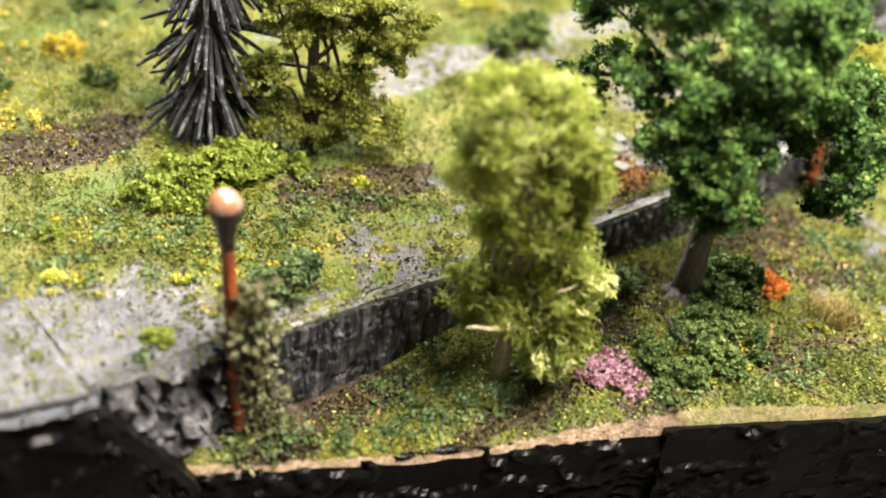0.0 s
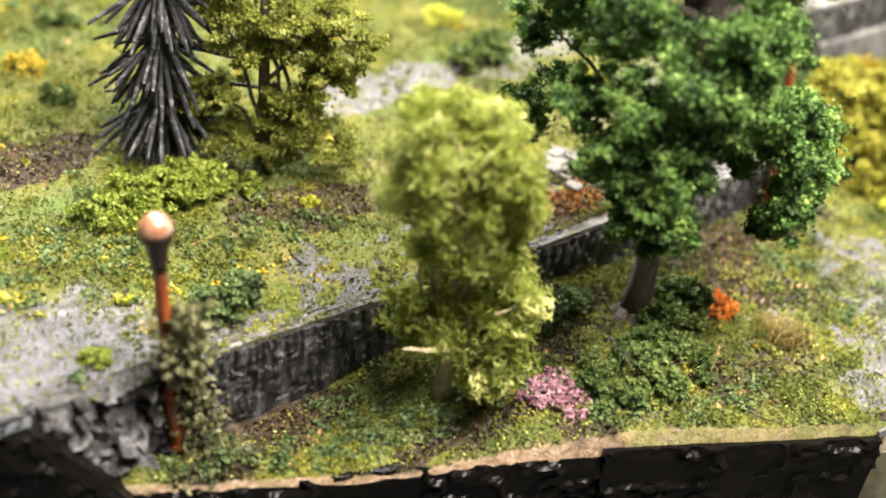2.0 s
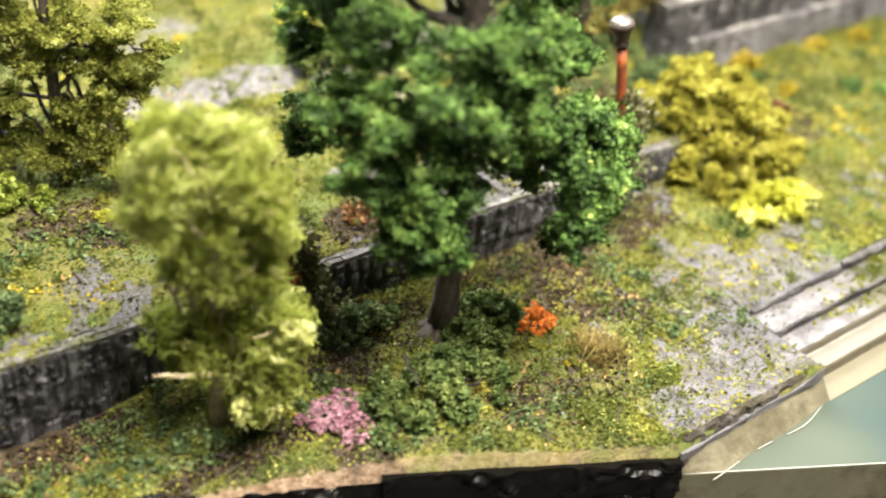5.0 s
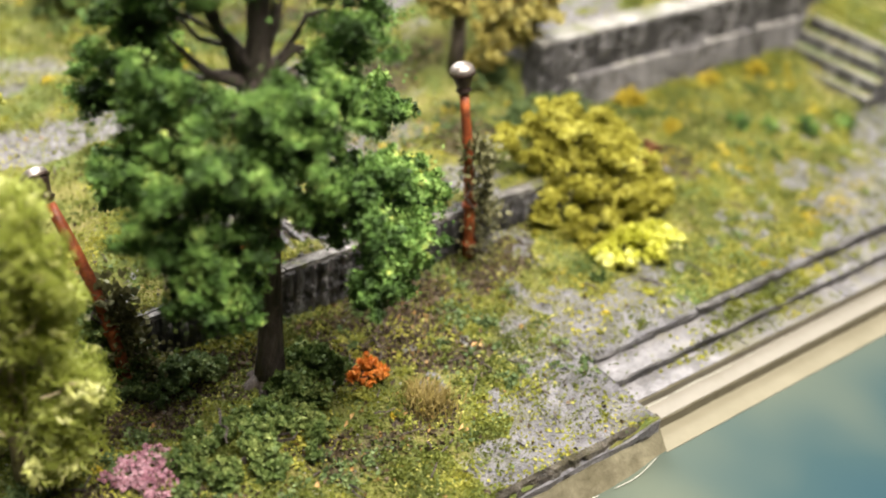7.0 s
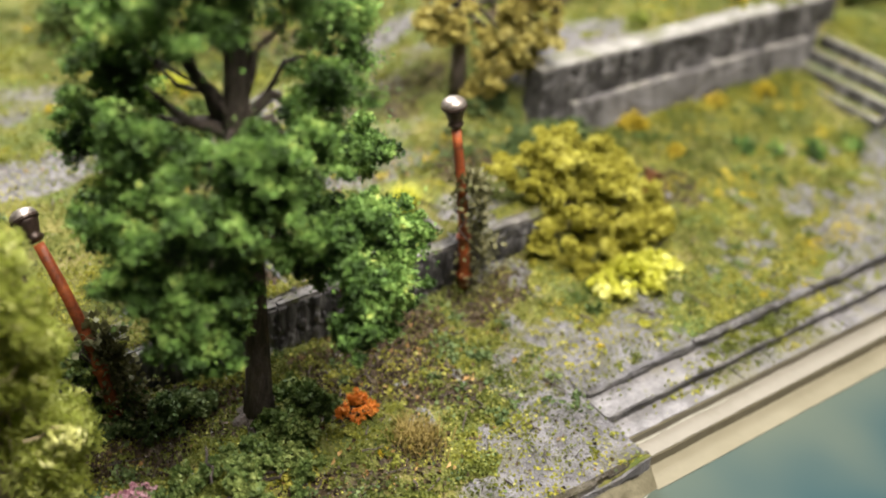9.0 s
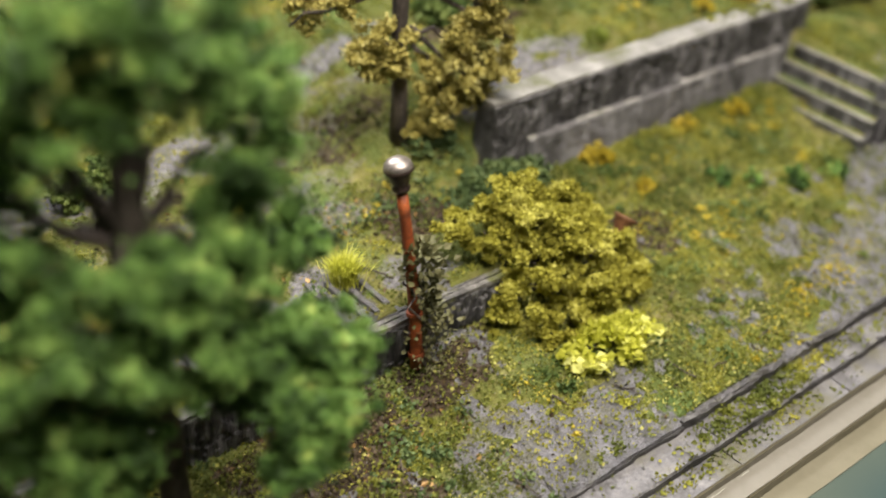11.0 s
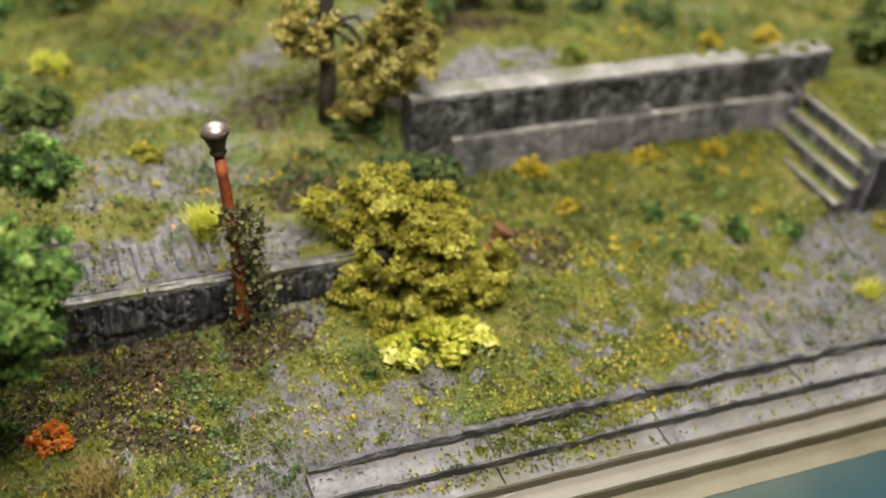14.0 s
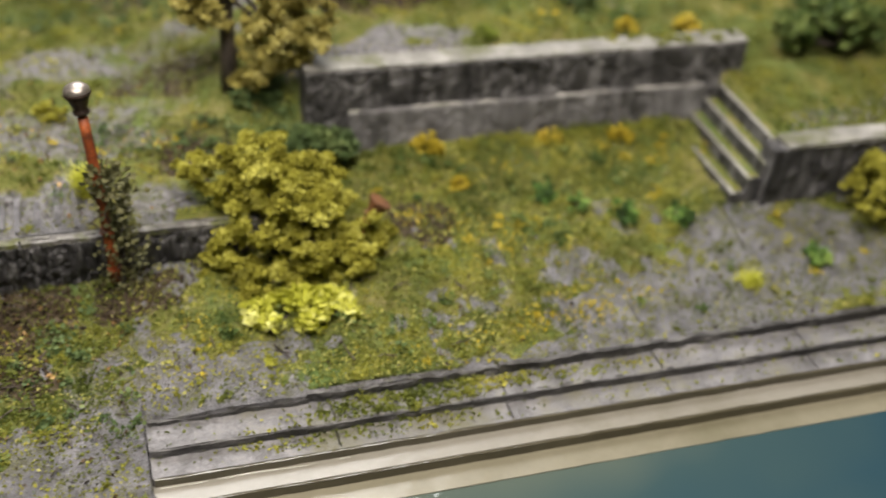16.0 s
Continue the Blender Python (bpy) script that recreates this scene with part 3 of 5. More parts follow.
def turf_low(x, y):
    c = cover_low(x, y)
    return low(x, y) - 0.05 * smooth(0.16, 0.0, y - front(x)) * smooth(4.6, 4.1, x) + 0.055 * (c - 0.5) + 0.03 * (fbm(np.c_[x, y], 9.0, 3, 5) - 0.5)


def turf_high(x, y):
    c = cover_high(x, y)
    return high(x, y) + 0.05 * (c - 0.5) + 0.04 * (fbm(np.c_[x, y], 8.0, 3, 6) - 0.5)


def sandy(x, y):
    return smooth(0.06, 0.01, y - front(x) + 0.10 * (fbm(np.c_[x, y], 6.0, 3, 19) - 0.5)) * (0.35 * smooth(6.2, 5.4, x) + 0.65 * smooth(4.7, 4.2, x))


def yard_front(x):
    return np.maximum(front(x) + 0.02, 1.94)


geo = ruled(2.05, 7.29, 0.035, yard_front, lambda x: 4.0 + set_back(x), turf_low, -0.55)
single("ground", geo, TURF, (4.6, 3.0, 0.0), "uneven lower yard of green and brown flocked turf", "ground", kind="structure", soft=True, mask=masks(geo[0], SOIL_LOW, sandy, BARE_LOW, 0.26))
geo = ruled(7.29, 13.6, 0.035, const(2.6), const(5.0), turf_low, -0.35)
single("ground", geo, TURF, (10.4, 3.8, 0.0), "grassy quayside yard of yellow-green flock", "ground", kind="structure", soft=True, mask=masks(geo[0], SOIL_LOW, None, BARE_LOW))


def plateau_front(x):
    return np.maximum(front(x) + 0.06, 4.04 + set_back(x))


geo = ruled(-2.5, 8.7, 0.05, plateau_front, const(10.5), turf_high, -0.46)
single("ground", geo, TURF, (3.0, 6.5, 0.3), "upper ground of green, yellow and brown flock", "ground", kind="structure", soft=True, mask=masks(geo[0], SOIL_HIGH, None, BARE_HIGH))
geo = ruled(8.7, 16.0, 0.05, const(5.06), const(10.5), turf_high, -0.46)
single("ground", geo, TURF, (12.0, 7.5, 0.8), "high terrace ground of green and gold flock", "ground", kind="structure", soft=True, mask=masks(geo[0], SOIL_HIGH, None, BARE_HIGH))
geo = ruled(12.36, 16.0, 0.05, const(3.8), const(5.05), lambda x, y: 0.62 + 0.06 * smooth(4.2, 5.0, y) + 0.05 * (fbm(np.c_[x, y], 5.0, 4, 8) - 0.5), -0.46)
single("ground", geo, TURF, (13.5, 4.4, 0.6), "landing above the steps, green flock on stone", "ground", kind="structure", soft=True, mask=masks(geo[0], []))

# table under the board
v = np.array([[-7, -6, -1.6], [20, -6, -1.6], [20, 14, -1.6], [-7, 14, -1.6]], float)
single("floor", (v, np.array([[0, 1, 2, 3]])), TABLE, (5, 4, -1.6), "plain dark table top under the model", "table", kind="structure")


# ---- black sides of the board ----
def board(x0, x1, top0, top1, out, seed):
    n = max(12, int((x1 - x0) / 0.022))
    xs = np.linspace(x0, x1, n)
    rows = np.linspace(0, 1, 40) ** 0.45
    X = np.repeat(xs, 40)
    T = np.tile(rows, n)
    top = np.interp(X, [x0, x1], [top0, top1]) + 0.03 * (fbm(np.c_[X, X * 0], 4.0, 4, seed) - 0.5)
    Z = -1.6 + (top + 1.6) * T
    p = np.c_[X, Z]
    crease = 1 - np.abs(2 * fbm(p * [1, 1.6], 3.4, 3, seed + 5) - 1)
    push = out + 0.06 * (fbm(p, 2.2, 3, seed + 2) - 0.5) + 0.008 * (fbm(p, 9.0, 3, seed + 9) - 0.5) + 0.03 * smooth(0.88, 0.99, crease) - 0.05 * smooth(0.93, 1.0, T) * fbm(p, 7.0, 3, seed + 13)
    nx, ny = -0.413, -0.911
    v = np.c_[X + nx * push, front(X) + ny * push, Z]
    i = np.arange(n * 40).reshape(n, 40)
    f = [np.stack([i[:-1, :-1], i[1:, :-1], i[1:, 1:], i[:-1, 1:]], -1).reshape(-1, 4)]
    back = v[i[:, -1]] + [0.413 * 0.12, 0.911 * 0.12, -0.01]
    k = len(v) + np.arange(n)
    v = np.concatenate([v, back])
    f.append(np.stack([i[:-1, -1], i[1:, -1], k[1:], k[:-1]], -1))
    ends = []
    for c in (0, n - 1):
        e = v[i[c]] + [0.413 * 0.3, 0.911 * 0.3, 0]
        j = len(v) + np.arange(40)
        v = np.concatenate([v, e])
        f.append(np.stack([i[c, :-1], i[c, 1:], j[1:], j[:-1]], -1))
    return v, np.concatenate(f)


base_board = thing("board_side", (3.5, 3.0, -1.6), "rough black-painted side of the model board", "base", kind="structure")
part("panel", board(-2.6, 1.71, 0.275, 0.265, 0.09, 1), BLACK, base_board)
part("panel", board(1.70, 2.16, 0.27, -0.37, 0.09, 4), BLACK, base_board)
part("panel", board(2.04, 4.42, -0.37, -0.225, 0.0, 2), BLACK, base_board)
part("panel", board(4.42, 5.93, -0.165, -0.15, 0.035, 3), BLACK, base_board)

# solid core of the board under the ground and the water
foot = np.array([(2.04, float(front(2.04)) + 0.08), (5.9, float(front(5.9)) + 0.06), (13.58, float(front(13.58)) + 0.06), (13.58, 3.85), (15.98, 3.85), (15.98, 10.48), (-2.5, 10.48), (-2.5, float(front(-2.5)) + 0.08)])
core = np.concatenate([np.c_[foot, np.full(8, -0.56)], np.c_[foot, np.full(8, -1.598)]])
part("core", (core, np.array([(k, (k + 1) % 8, (k + 1) % 8 + 8, k + 8) for k in range(8)] + [(0, 1, 5, 6), (1, 2, 3, 5), (3, 4, 5, 5), (0, 6, 7, 7)])[:10]), BLACK, base_board)

# ---- quay: grey steps down to the water ----
quay = thing("quay_steps", (10.3, 2.2, -0.35), "low grey and tan stone steps down to the water", "steps", kind="structure")
TREADS = [(2.345, 2.56, -0.078, 0.008, STEP, ""), (2.175, 2.35, -0.140, 0.006, STEP, ""), (2.02, 2.18, -0.205, 0.004, WET, "wet tan step at the waterline"), (1.83, 2.03, -0.285, 0.004, LOWSTEP, "wet tan step at the waterline")]
STEP_CUTS = [7.3, 8.442, 9.584, 10.726, 11.868, 13.6]
for row, (y0, y1, z, wear, m, label) in enumerate(TREADS):
    gap = 0.006 if row < 2 else 0.0
    if row > 1:
        part("step", rough_block(7.3, 13.6, y0, y1, -0.5, z, 0.045, wear, 31 + row, 6.0), m, quay, label)
        continue
    for n in range(5):
        part("step", rough_block(STEP_CUTS[n] + (gap if n else 0), STEP_CUTS[n + 1] - gap, y0, y1, -0.5, z, 0.045, wear, 31 + 7 * row + n, 6.0), m, quay, label)
# riser strips: dark grey on the upper steps, brown and glossy below
RISERS = [(7.31, 8.30, 2.55, -0.085, -0.045, 0.022, DARK_RISER), (8.30, 9.6, 2.55, -0.085, -0.012, 0.026, DARK_RISER), (9.6, 13.6, 2.55, -0.085, -0.006, 0.024, DARK_RISER), (7.31, 9.9, 2.345, -0.146, -0.082, 0.013, DARK_RISER), (9.9, 13.6, 2.345, -0.146, -0.082, 0.013, DARK_RISER), (7.31, 13.6, 2.175, -0.21, -0.146, 0.005, WET_RISER), (7.31, 13.6, 2.02, -0.29, -0.212, 0.005, WET_RISER)]
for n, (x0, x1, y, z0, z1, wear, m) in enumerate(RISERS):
    part("riser", rough_block(x0, x1, y - 0.012, y + 0.02, z0, z1, 0.022, wear, 35 + n, 8.0), m, quay, "dark grey riser" if m is DARK_RISER else "wet brown riser")

# plaza slabs with open joints
pavement = thing("pavement", (9.5, 3.0, 0.0), "cracked pale grey stone slabs with moss in the joints", "pavement", kind="structure")
cuts = [7.3 + 1.142 * i for i in range(6)]
for i in range(5):
    part("slab", rough_block(cuts[i] + 0.014, cuts[i + 1] - 0.014, 2.55, 4.0, -0.15, 0.0, 0.035, 0.019, 50 + i, 6.0, low), SLAB, pavement)
part("slab", rough_block(5.94, 7.285, 1.925, 3.35, -0.35, 0.0, 0.045, 0.014, 60, 6.0, lambda x, y: low(x, y) - 0.06 * smooth(6.3, 5.6, x)), SLAB, pavement, "chipped slab edge above the water")
terrace_paving = thing("pavement", (4.0, 4.6, 0.37), "weathered pale slabs half buried in moss", "pavement", kind="structure")
for i, (a, b) in enumerate([(0.2, 1.69), (1.69, 3.3), (3.3, 4.95), (4.95, 6.6), (6.6, 8.2)]):
    f0 = 4.035 if a > 2 else (4.06 if a > 1 else 4.42)
    if i == 0:
        geo = ruled(a, b - 0.012, 0.04, lambda x: front(x) + 0.03, const(5.2), lambda x, y: high(x, y) + 0.02 * (fbm(np.c_[x, y], 6.0, 3, 70) - 0.5), 0.1)
    else:
        geo = skewed(rough_block(a + 0.012, b - 0.012, f0, 5.2, 0.1, 0.37, 0.05, 0.014, 70 + i, 6.0, lambda x, y: high(x, y) - 0.03 * smooth(4.7, 5.2, x) * smooth(4.1, 4.25, y)))
    part("slab", geo, SLAB, terrace_paving)

# ---- water ----
def water_front(x):
    return front(x) + 0.01


def ripple(x, y):
    return -0.29 + 0.012 * (fbm(np.c_[x, y], 1.6, 2, 4) - 0.5)


xs = np.linspace(5.93, 13.6, 160)
ts = np.linspace(0, 1, 60)
X = np.repeat(xs, 60)
edge_y = np.where(X < 7.3, 1.93, 1.86)
Y = water_front(X) + (edge_y - water_front(X)) * np.tile(ts, 160)
v = np.c_[X, Y, ripple(X, Y)]
i = np.arange(160 * 60).reshape(160, 60)
water = thing("water", (9.5, 1.0, -0.3), "glossy blue-green cast resin pond", "water", kind="structure")
part("surface", (v, np.stack([i[:-1, :-1], i[1:, :-1], i[1:, 1:], i[:-1, 1:]], -1).reshape(-1, 4)), WATER, water, soft=True)
# resin edge and beads as thin tubes, their pale colour painting the glints
bead_x = np.linspace(5.95, 13.5, 90)
part("rim", tube(np.c_[bead_x, water_front(bead_x) + 0.008, np.full(90, -0.287)], 0.0045, 6), GLINT_RESIN, water, "raised resin rim, coloured pale for its glint", soft=True)
for x0, x1, y in [(7.33, 7.62, 2.150), (7.66, 8.28, 2.146), (8.42, 8.50, 2.144)]:
    bead_x = np.linspace(x0, x1, 16)
    part("bead", tube(np.c_[bead_x, y + 0.006 * np.sin(9 * bead_x), np.full(16, -0.203)], np.r_[0.001, np.full(14, 0.0045), 0.001], 6), GLINT_RESIN, water, "glossy resin bead, coloured pale as the glint along the step", soft=True)
for x0, x1 in [(6.08, 6.36), (6.52, 6.66), (6.78, 7.22)]:
    bead_x = np.linspace(x0, x1, 12)
    part("bead", tube(np.c_[bead_x, 1.785 + 0.05 * smooth(6.9, 7.3, bead_x) + 0.012 * np.sin(7 * bead_x), np.full(12, -0.282)], np.r_[0.001, np.full(10, 0.004), 0.001], 6), GLINT_RESIN, water, "glossy resin bead, coloured pale as the glint along the bank", soft=True)
rows = np.linspace(0, 1, 10)
v = np.c_[np.repeat(xs, 10), water_front(np.repeat(xs, 10)), -0.29 - 1.31 * np.tile(rows, 160)]
i = np.arange(1600).reshape(160, 10)
part("cut_side", (v, np.stack([i[:-1, 1:], i[1:, 1:], i[1:, :-1], i[:-1, :-1]], -1).reshape(-1, 4)), RESIN, water, "olive resin side of the pond")


# ---- retaining wall ----
def relief(x0, x1, y, z0, z1, depth, seed, scale=(5.0, 7.0), step=0.03, lean=0.0, thick=0.14, top_rough=0.01, ridges=0.5):
    """A wall of rough stone: blocky relief on its face, an uneven top and a plain back."""
    nx, nz = int((x1 - x0) / step) + 1, int((z1 - z0) / step) + 2
    X, T = np.meshgrid(np.linspace(x0, x1, nx), np.linspace(0, 1, nz), indexing="ij")
    X, T = X.ravel(), T.ravel()
    top = z1 + top_rough * 2 * (fbm(np.c_[X, X * 0], 2.5, 4, seed) - 0.5)
    Z = z0 + (top - z0) * T
    p = np.c_[X * scale[0], Z * scale[1]]
    cells = np.abs(fbm(p, 1.0, 3, seed + 3) - 0.5) * 2
    rough = fbm(p, 2.7, 3, seed + 5) - 0.5
    push = depth * (1 - ridges * (cells < 0.12) - 0.6 * rough)
    v = np.c_[X, y - push + lean * T, Z]
    i = np.arange(nx * nz).reshape(nx, nz)
    f = [np.stack([i[:-1, :-1], i[1:, :-1], i[1:, 1:], i[:-1, 1:]], -1).reshape(-1, 4)]
    back = v[i[:, -1]].copy()
    back[:, 1] = y + thick
    k = len(v) + np.arange(nx)
    v = np.concatenate([v, back])
    f.append(np.stack([i[:-1, -1], i[1:, -1], k[1:], k[:-1]], -1))
    for c, flip in ((0, 1), (nx - 1, 0)):
        e = v[i[c]].copy()
        e[:, 1] = y + thick
        j = len(v) + np.arange(nz)
        v = np.concatenate([v, e])
        q = np.stack([i[c, :-1], i[c, 1:], j[1:], j[:-1]], -1)
        f.append(q if flip else q[:, ::-1])
    return v, np.concatenate(f)


mud = thing("bank", (6.6, 1.95, -0.3), "dark muddy broken edge of the yard over a tan resin slope", "bank", kind="structure")
part("edge", relief(5.93, 7.31, 1.945, -0.22, -0.082, 0.03, 245, (5.0, 5.0), 0.014, 0.03, 0.05, 0.035, 0.7), MUD, mud, "dark chipped stone edge")


def bank_foot(x):
    """Line where the resin slope meets the water."""
    return np.maximum(1.80 + 0.05 * smooth(6.9, 7.3, x) + 0.03 * (fbm(np.c_[x, x * 0], 3.0, 3, 246) - 0.5), front(x) + 0.012)


bx = np.linspace(5.93, 7.31, 90)
bt = np.linspace(0, 1, 14)
X, T = np.repeat(bx, 14), np.tile(bt, 90)
foot_y = bank_foot(X)
Y = 1.95 + (foot_y - 1.95) * T + 0.012 * (fbm(np.c_[X, T], 4.0, 3, 248) - 0.5)
Z = -0.135 - 0.155 * T ** 0.8 + 0.018 * (fbm(np.c_[X, T * 0.6], 5.0, 3, 249) - 0.5) * (1 - T)
i = np.arange(90 * 14).reshape(90, 14)
part("wet_slope", (np.c_[X, Y, Z], np.stack([i[:-1, 1:], i[1:, 1:], i[1:, :-1], i[:-1, :-1]], -1).reshape(-1, 4)), BANK, mud, "tan resin-coated slope", soft=True)

wall = thing("wall_garden", (5.5, 4.0, 0.0), "low dark stone retaining wall with a worn coping", "wall", kind="structure")
v, f = relief(2.68, 8.55, 3.975, -0.4, 0.345, 0.03, 90, (9.0, 5.0), 0.016)
column = np.floor(v[:, 0] / 0.085 + 0.8 * (vnoise(v[:, [0, 2]], 3.0, 91) - 0.5))
across = np.abs((v[:, 0] / 0.085 + 0.8 * (vnoise(v[:, [0, 2]], 3.0, 91) - 0.5)) % 1 - 0.5) * 2
proud = 0.035 * vnoise(np.c_[column, column * 0], 1.7, 92) * (1 - smooth(0.55, 1.0, across)) * smooth(-0.02, 0.06, v[:, 2] - 0.12 * vnoise(np.c_[column, column * 0], 0.9, 93))
v[:, 1] -= np.where(v[:, 1] < 4.05, proud, 0)
v[:, 2] = np.where(v[:, 2] > 0.0, v[:, 2] * (1 - 0.26 * smooth(6.8, 4.4, v[:, 0])), v[:, 2])
part("face", skewed((v, f)), DARK, wall)


def wall_top(geo):
    """Lay a coping stone on the wall's falling top."""
    v = np.array(geo[0], float)
    v[:, 2] += -0.09 * smooth(6.8, 4.4, v[:, 0])
    return skewed((v, geo[1]))


joints = [2.68, 3.35, 4.15, 5.0, 5.8, 6.65, 7.4, 8.3]
for a, b in zip(joints, joints[1:]):
    part("coping_stone", wall_top(rough_block(a + 0.006, b - 0.006, 3.945, 3.985, 0.335, 0.375, 0.02, 0.012, int(a * 100), 8.0)), MOSSY, wall)
part("coping_course", wall_top(rough_block(2.68, 8.4, 3.998, 4.03, 0.30, 0.368, 0.025, 0.012, 97, 8.0)), MOSSY, wall)


def facets(geo, x0, x1, z0, z1, n, tilt, step, seed):
    """Break a wall's face into flat angular plates."""
    v, f = geo
    r = np.random.default_rng(seed)
    at = np.c_[r.uniform(x0, x1, n), r.uniform(z0, z1, n)]
    lean, out = r.normal(size=(n, 2)) * tilt, r.normal(size=n) * step
    k = np.argmin(((v[:, None, [0, 2]] - at[None]) ** 2).sum(-1), 1)
    v = v.copy()
    v[:, 1] -= out[k] + ((v[:, [0, 2]] - at[k]) * lean[k]).sum(1)
    return v, f


broken = thing("rock_face", (2.2, 3.95, 0.0), "broken grey and black rock face below the slabs", "rock", kind="structure")
part("rock", facets(relief(1.68, 2.70, 4.05, -0.45, 0.265, 0.012, 120, (2.6, 2.2), 0.011, 0.10, 0.25, 0.01, 0.1), 1.6, 2.75, -0.45, 0.3, 150, 0.62, 0.012, 5), ROCK, broken)

# ---- terrace wall ----
terrace = thing("wall_terrace", (10.6, 4.95, 0.3), "stepped grey stone terrace wall with pale worn tops", "wall", kind="structure")
part("upper_course", relief(8.77, 12.54, 4.98, 0.4, 0.935, 0.06, 140, (4.6, 3.8), 0.018, 0.0, 0.16, 0.014, 0.2), TERRACE, terrace)
part("ledge", relief(9.1, 12.2, 4.86, 0.1, 0.60, 0.055, 150, (4.2, 2.6), 0.020, 0.05, 0.12, 0.016, 0.15), LEDGE, terrace)
part("coping", rough_block(8.76, 12.55, 4.95, 5.16, 0.925, 0.955, 0.05, 0.012, 160, 6.0), COPING, terrace)
part("ledge_top", rough_block(9.1, 12.15, 4.885, 4.96, 0.585, 0.603, 0.04, 0.012, 161, 6.0), COPING, terrace)

# ---- garden steps up to the landing ----
stairs = thing("garden_stairs", (12.1, 4.3, 0.1), "small dark stone steps with grassy treads", "stairs", kind="structure")
for n in range(5):
    x, z = 11.84 + 0.115 * n, 0.11 + 0.125 * n
    step = part("step", rough_block(x, 12.5, 3.80, 4.84, 0.0, z, 0.05, 0.006, 170 + n, 8.0), DARK, stairs)
    part("nosing", rough_block(x - 0.004, x + 0.03, 3.795, 4.84, z - 0.004, z + 0.012, 0.03, 0.004, 180 + n, 8.0), COPING, step)
for n in range(5):
    x, z = 11.84 + 0.115 * n, 0.11 + 0.125 * n
    part("tread_moss", rough_block(x + 0.035, x + 0.112, 3.83, 4.83, z - 0.01, z + 0.008, 0.03, 0.006, 210 + n, 9.0), TURF, stairs, "green moss on the tread")
part("side_wall", relief(12.2, 13.6, 3.78, 0.05, 0.64, 0.04, 190, (2.5, 2.5), 0.04, 0.0, 0.14), DARK, stairs)
part("side_coping", rough_block(12.33, 13.6, 3.75, 3.95, 0.63, 0.67, 0.05, 0.012, 191, 6.0), COPING, stairs)

for n in range(12):
    x = 5.95 + 0.115 * n + 0.02 * math.sin(5 * n)
    part("rib", rough_block(x, x + 0.036, 4.06 + 0.03 * (n % 3), 4.56 - 0.05 * (n % 4), 0.34, 0.395, 0.03, 0.008, 230 + n, 9.0, lambda u, w: high(u, w) + 0.022), SLAB, terrace_paving)


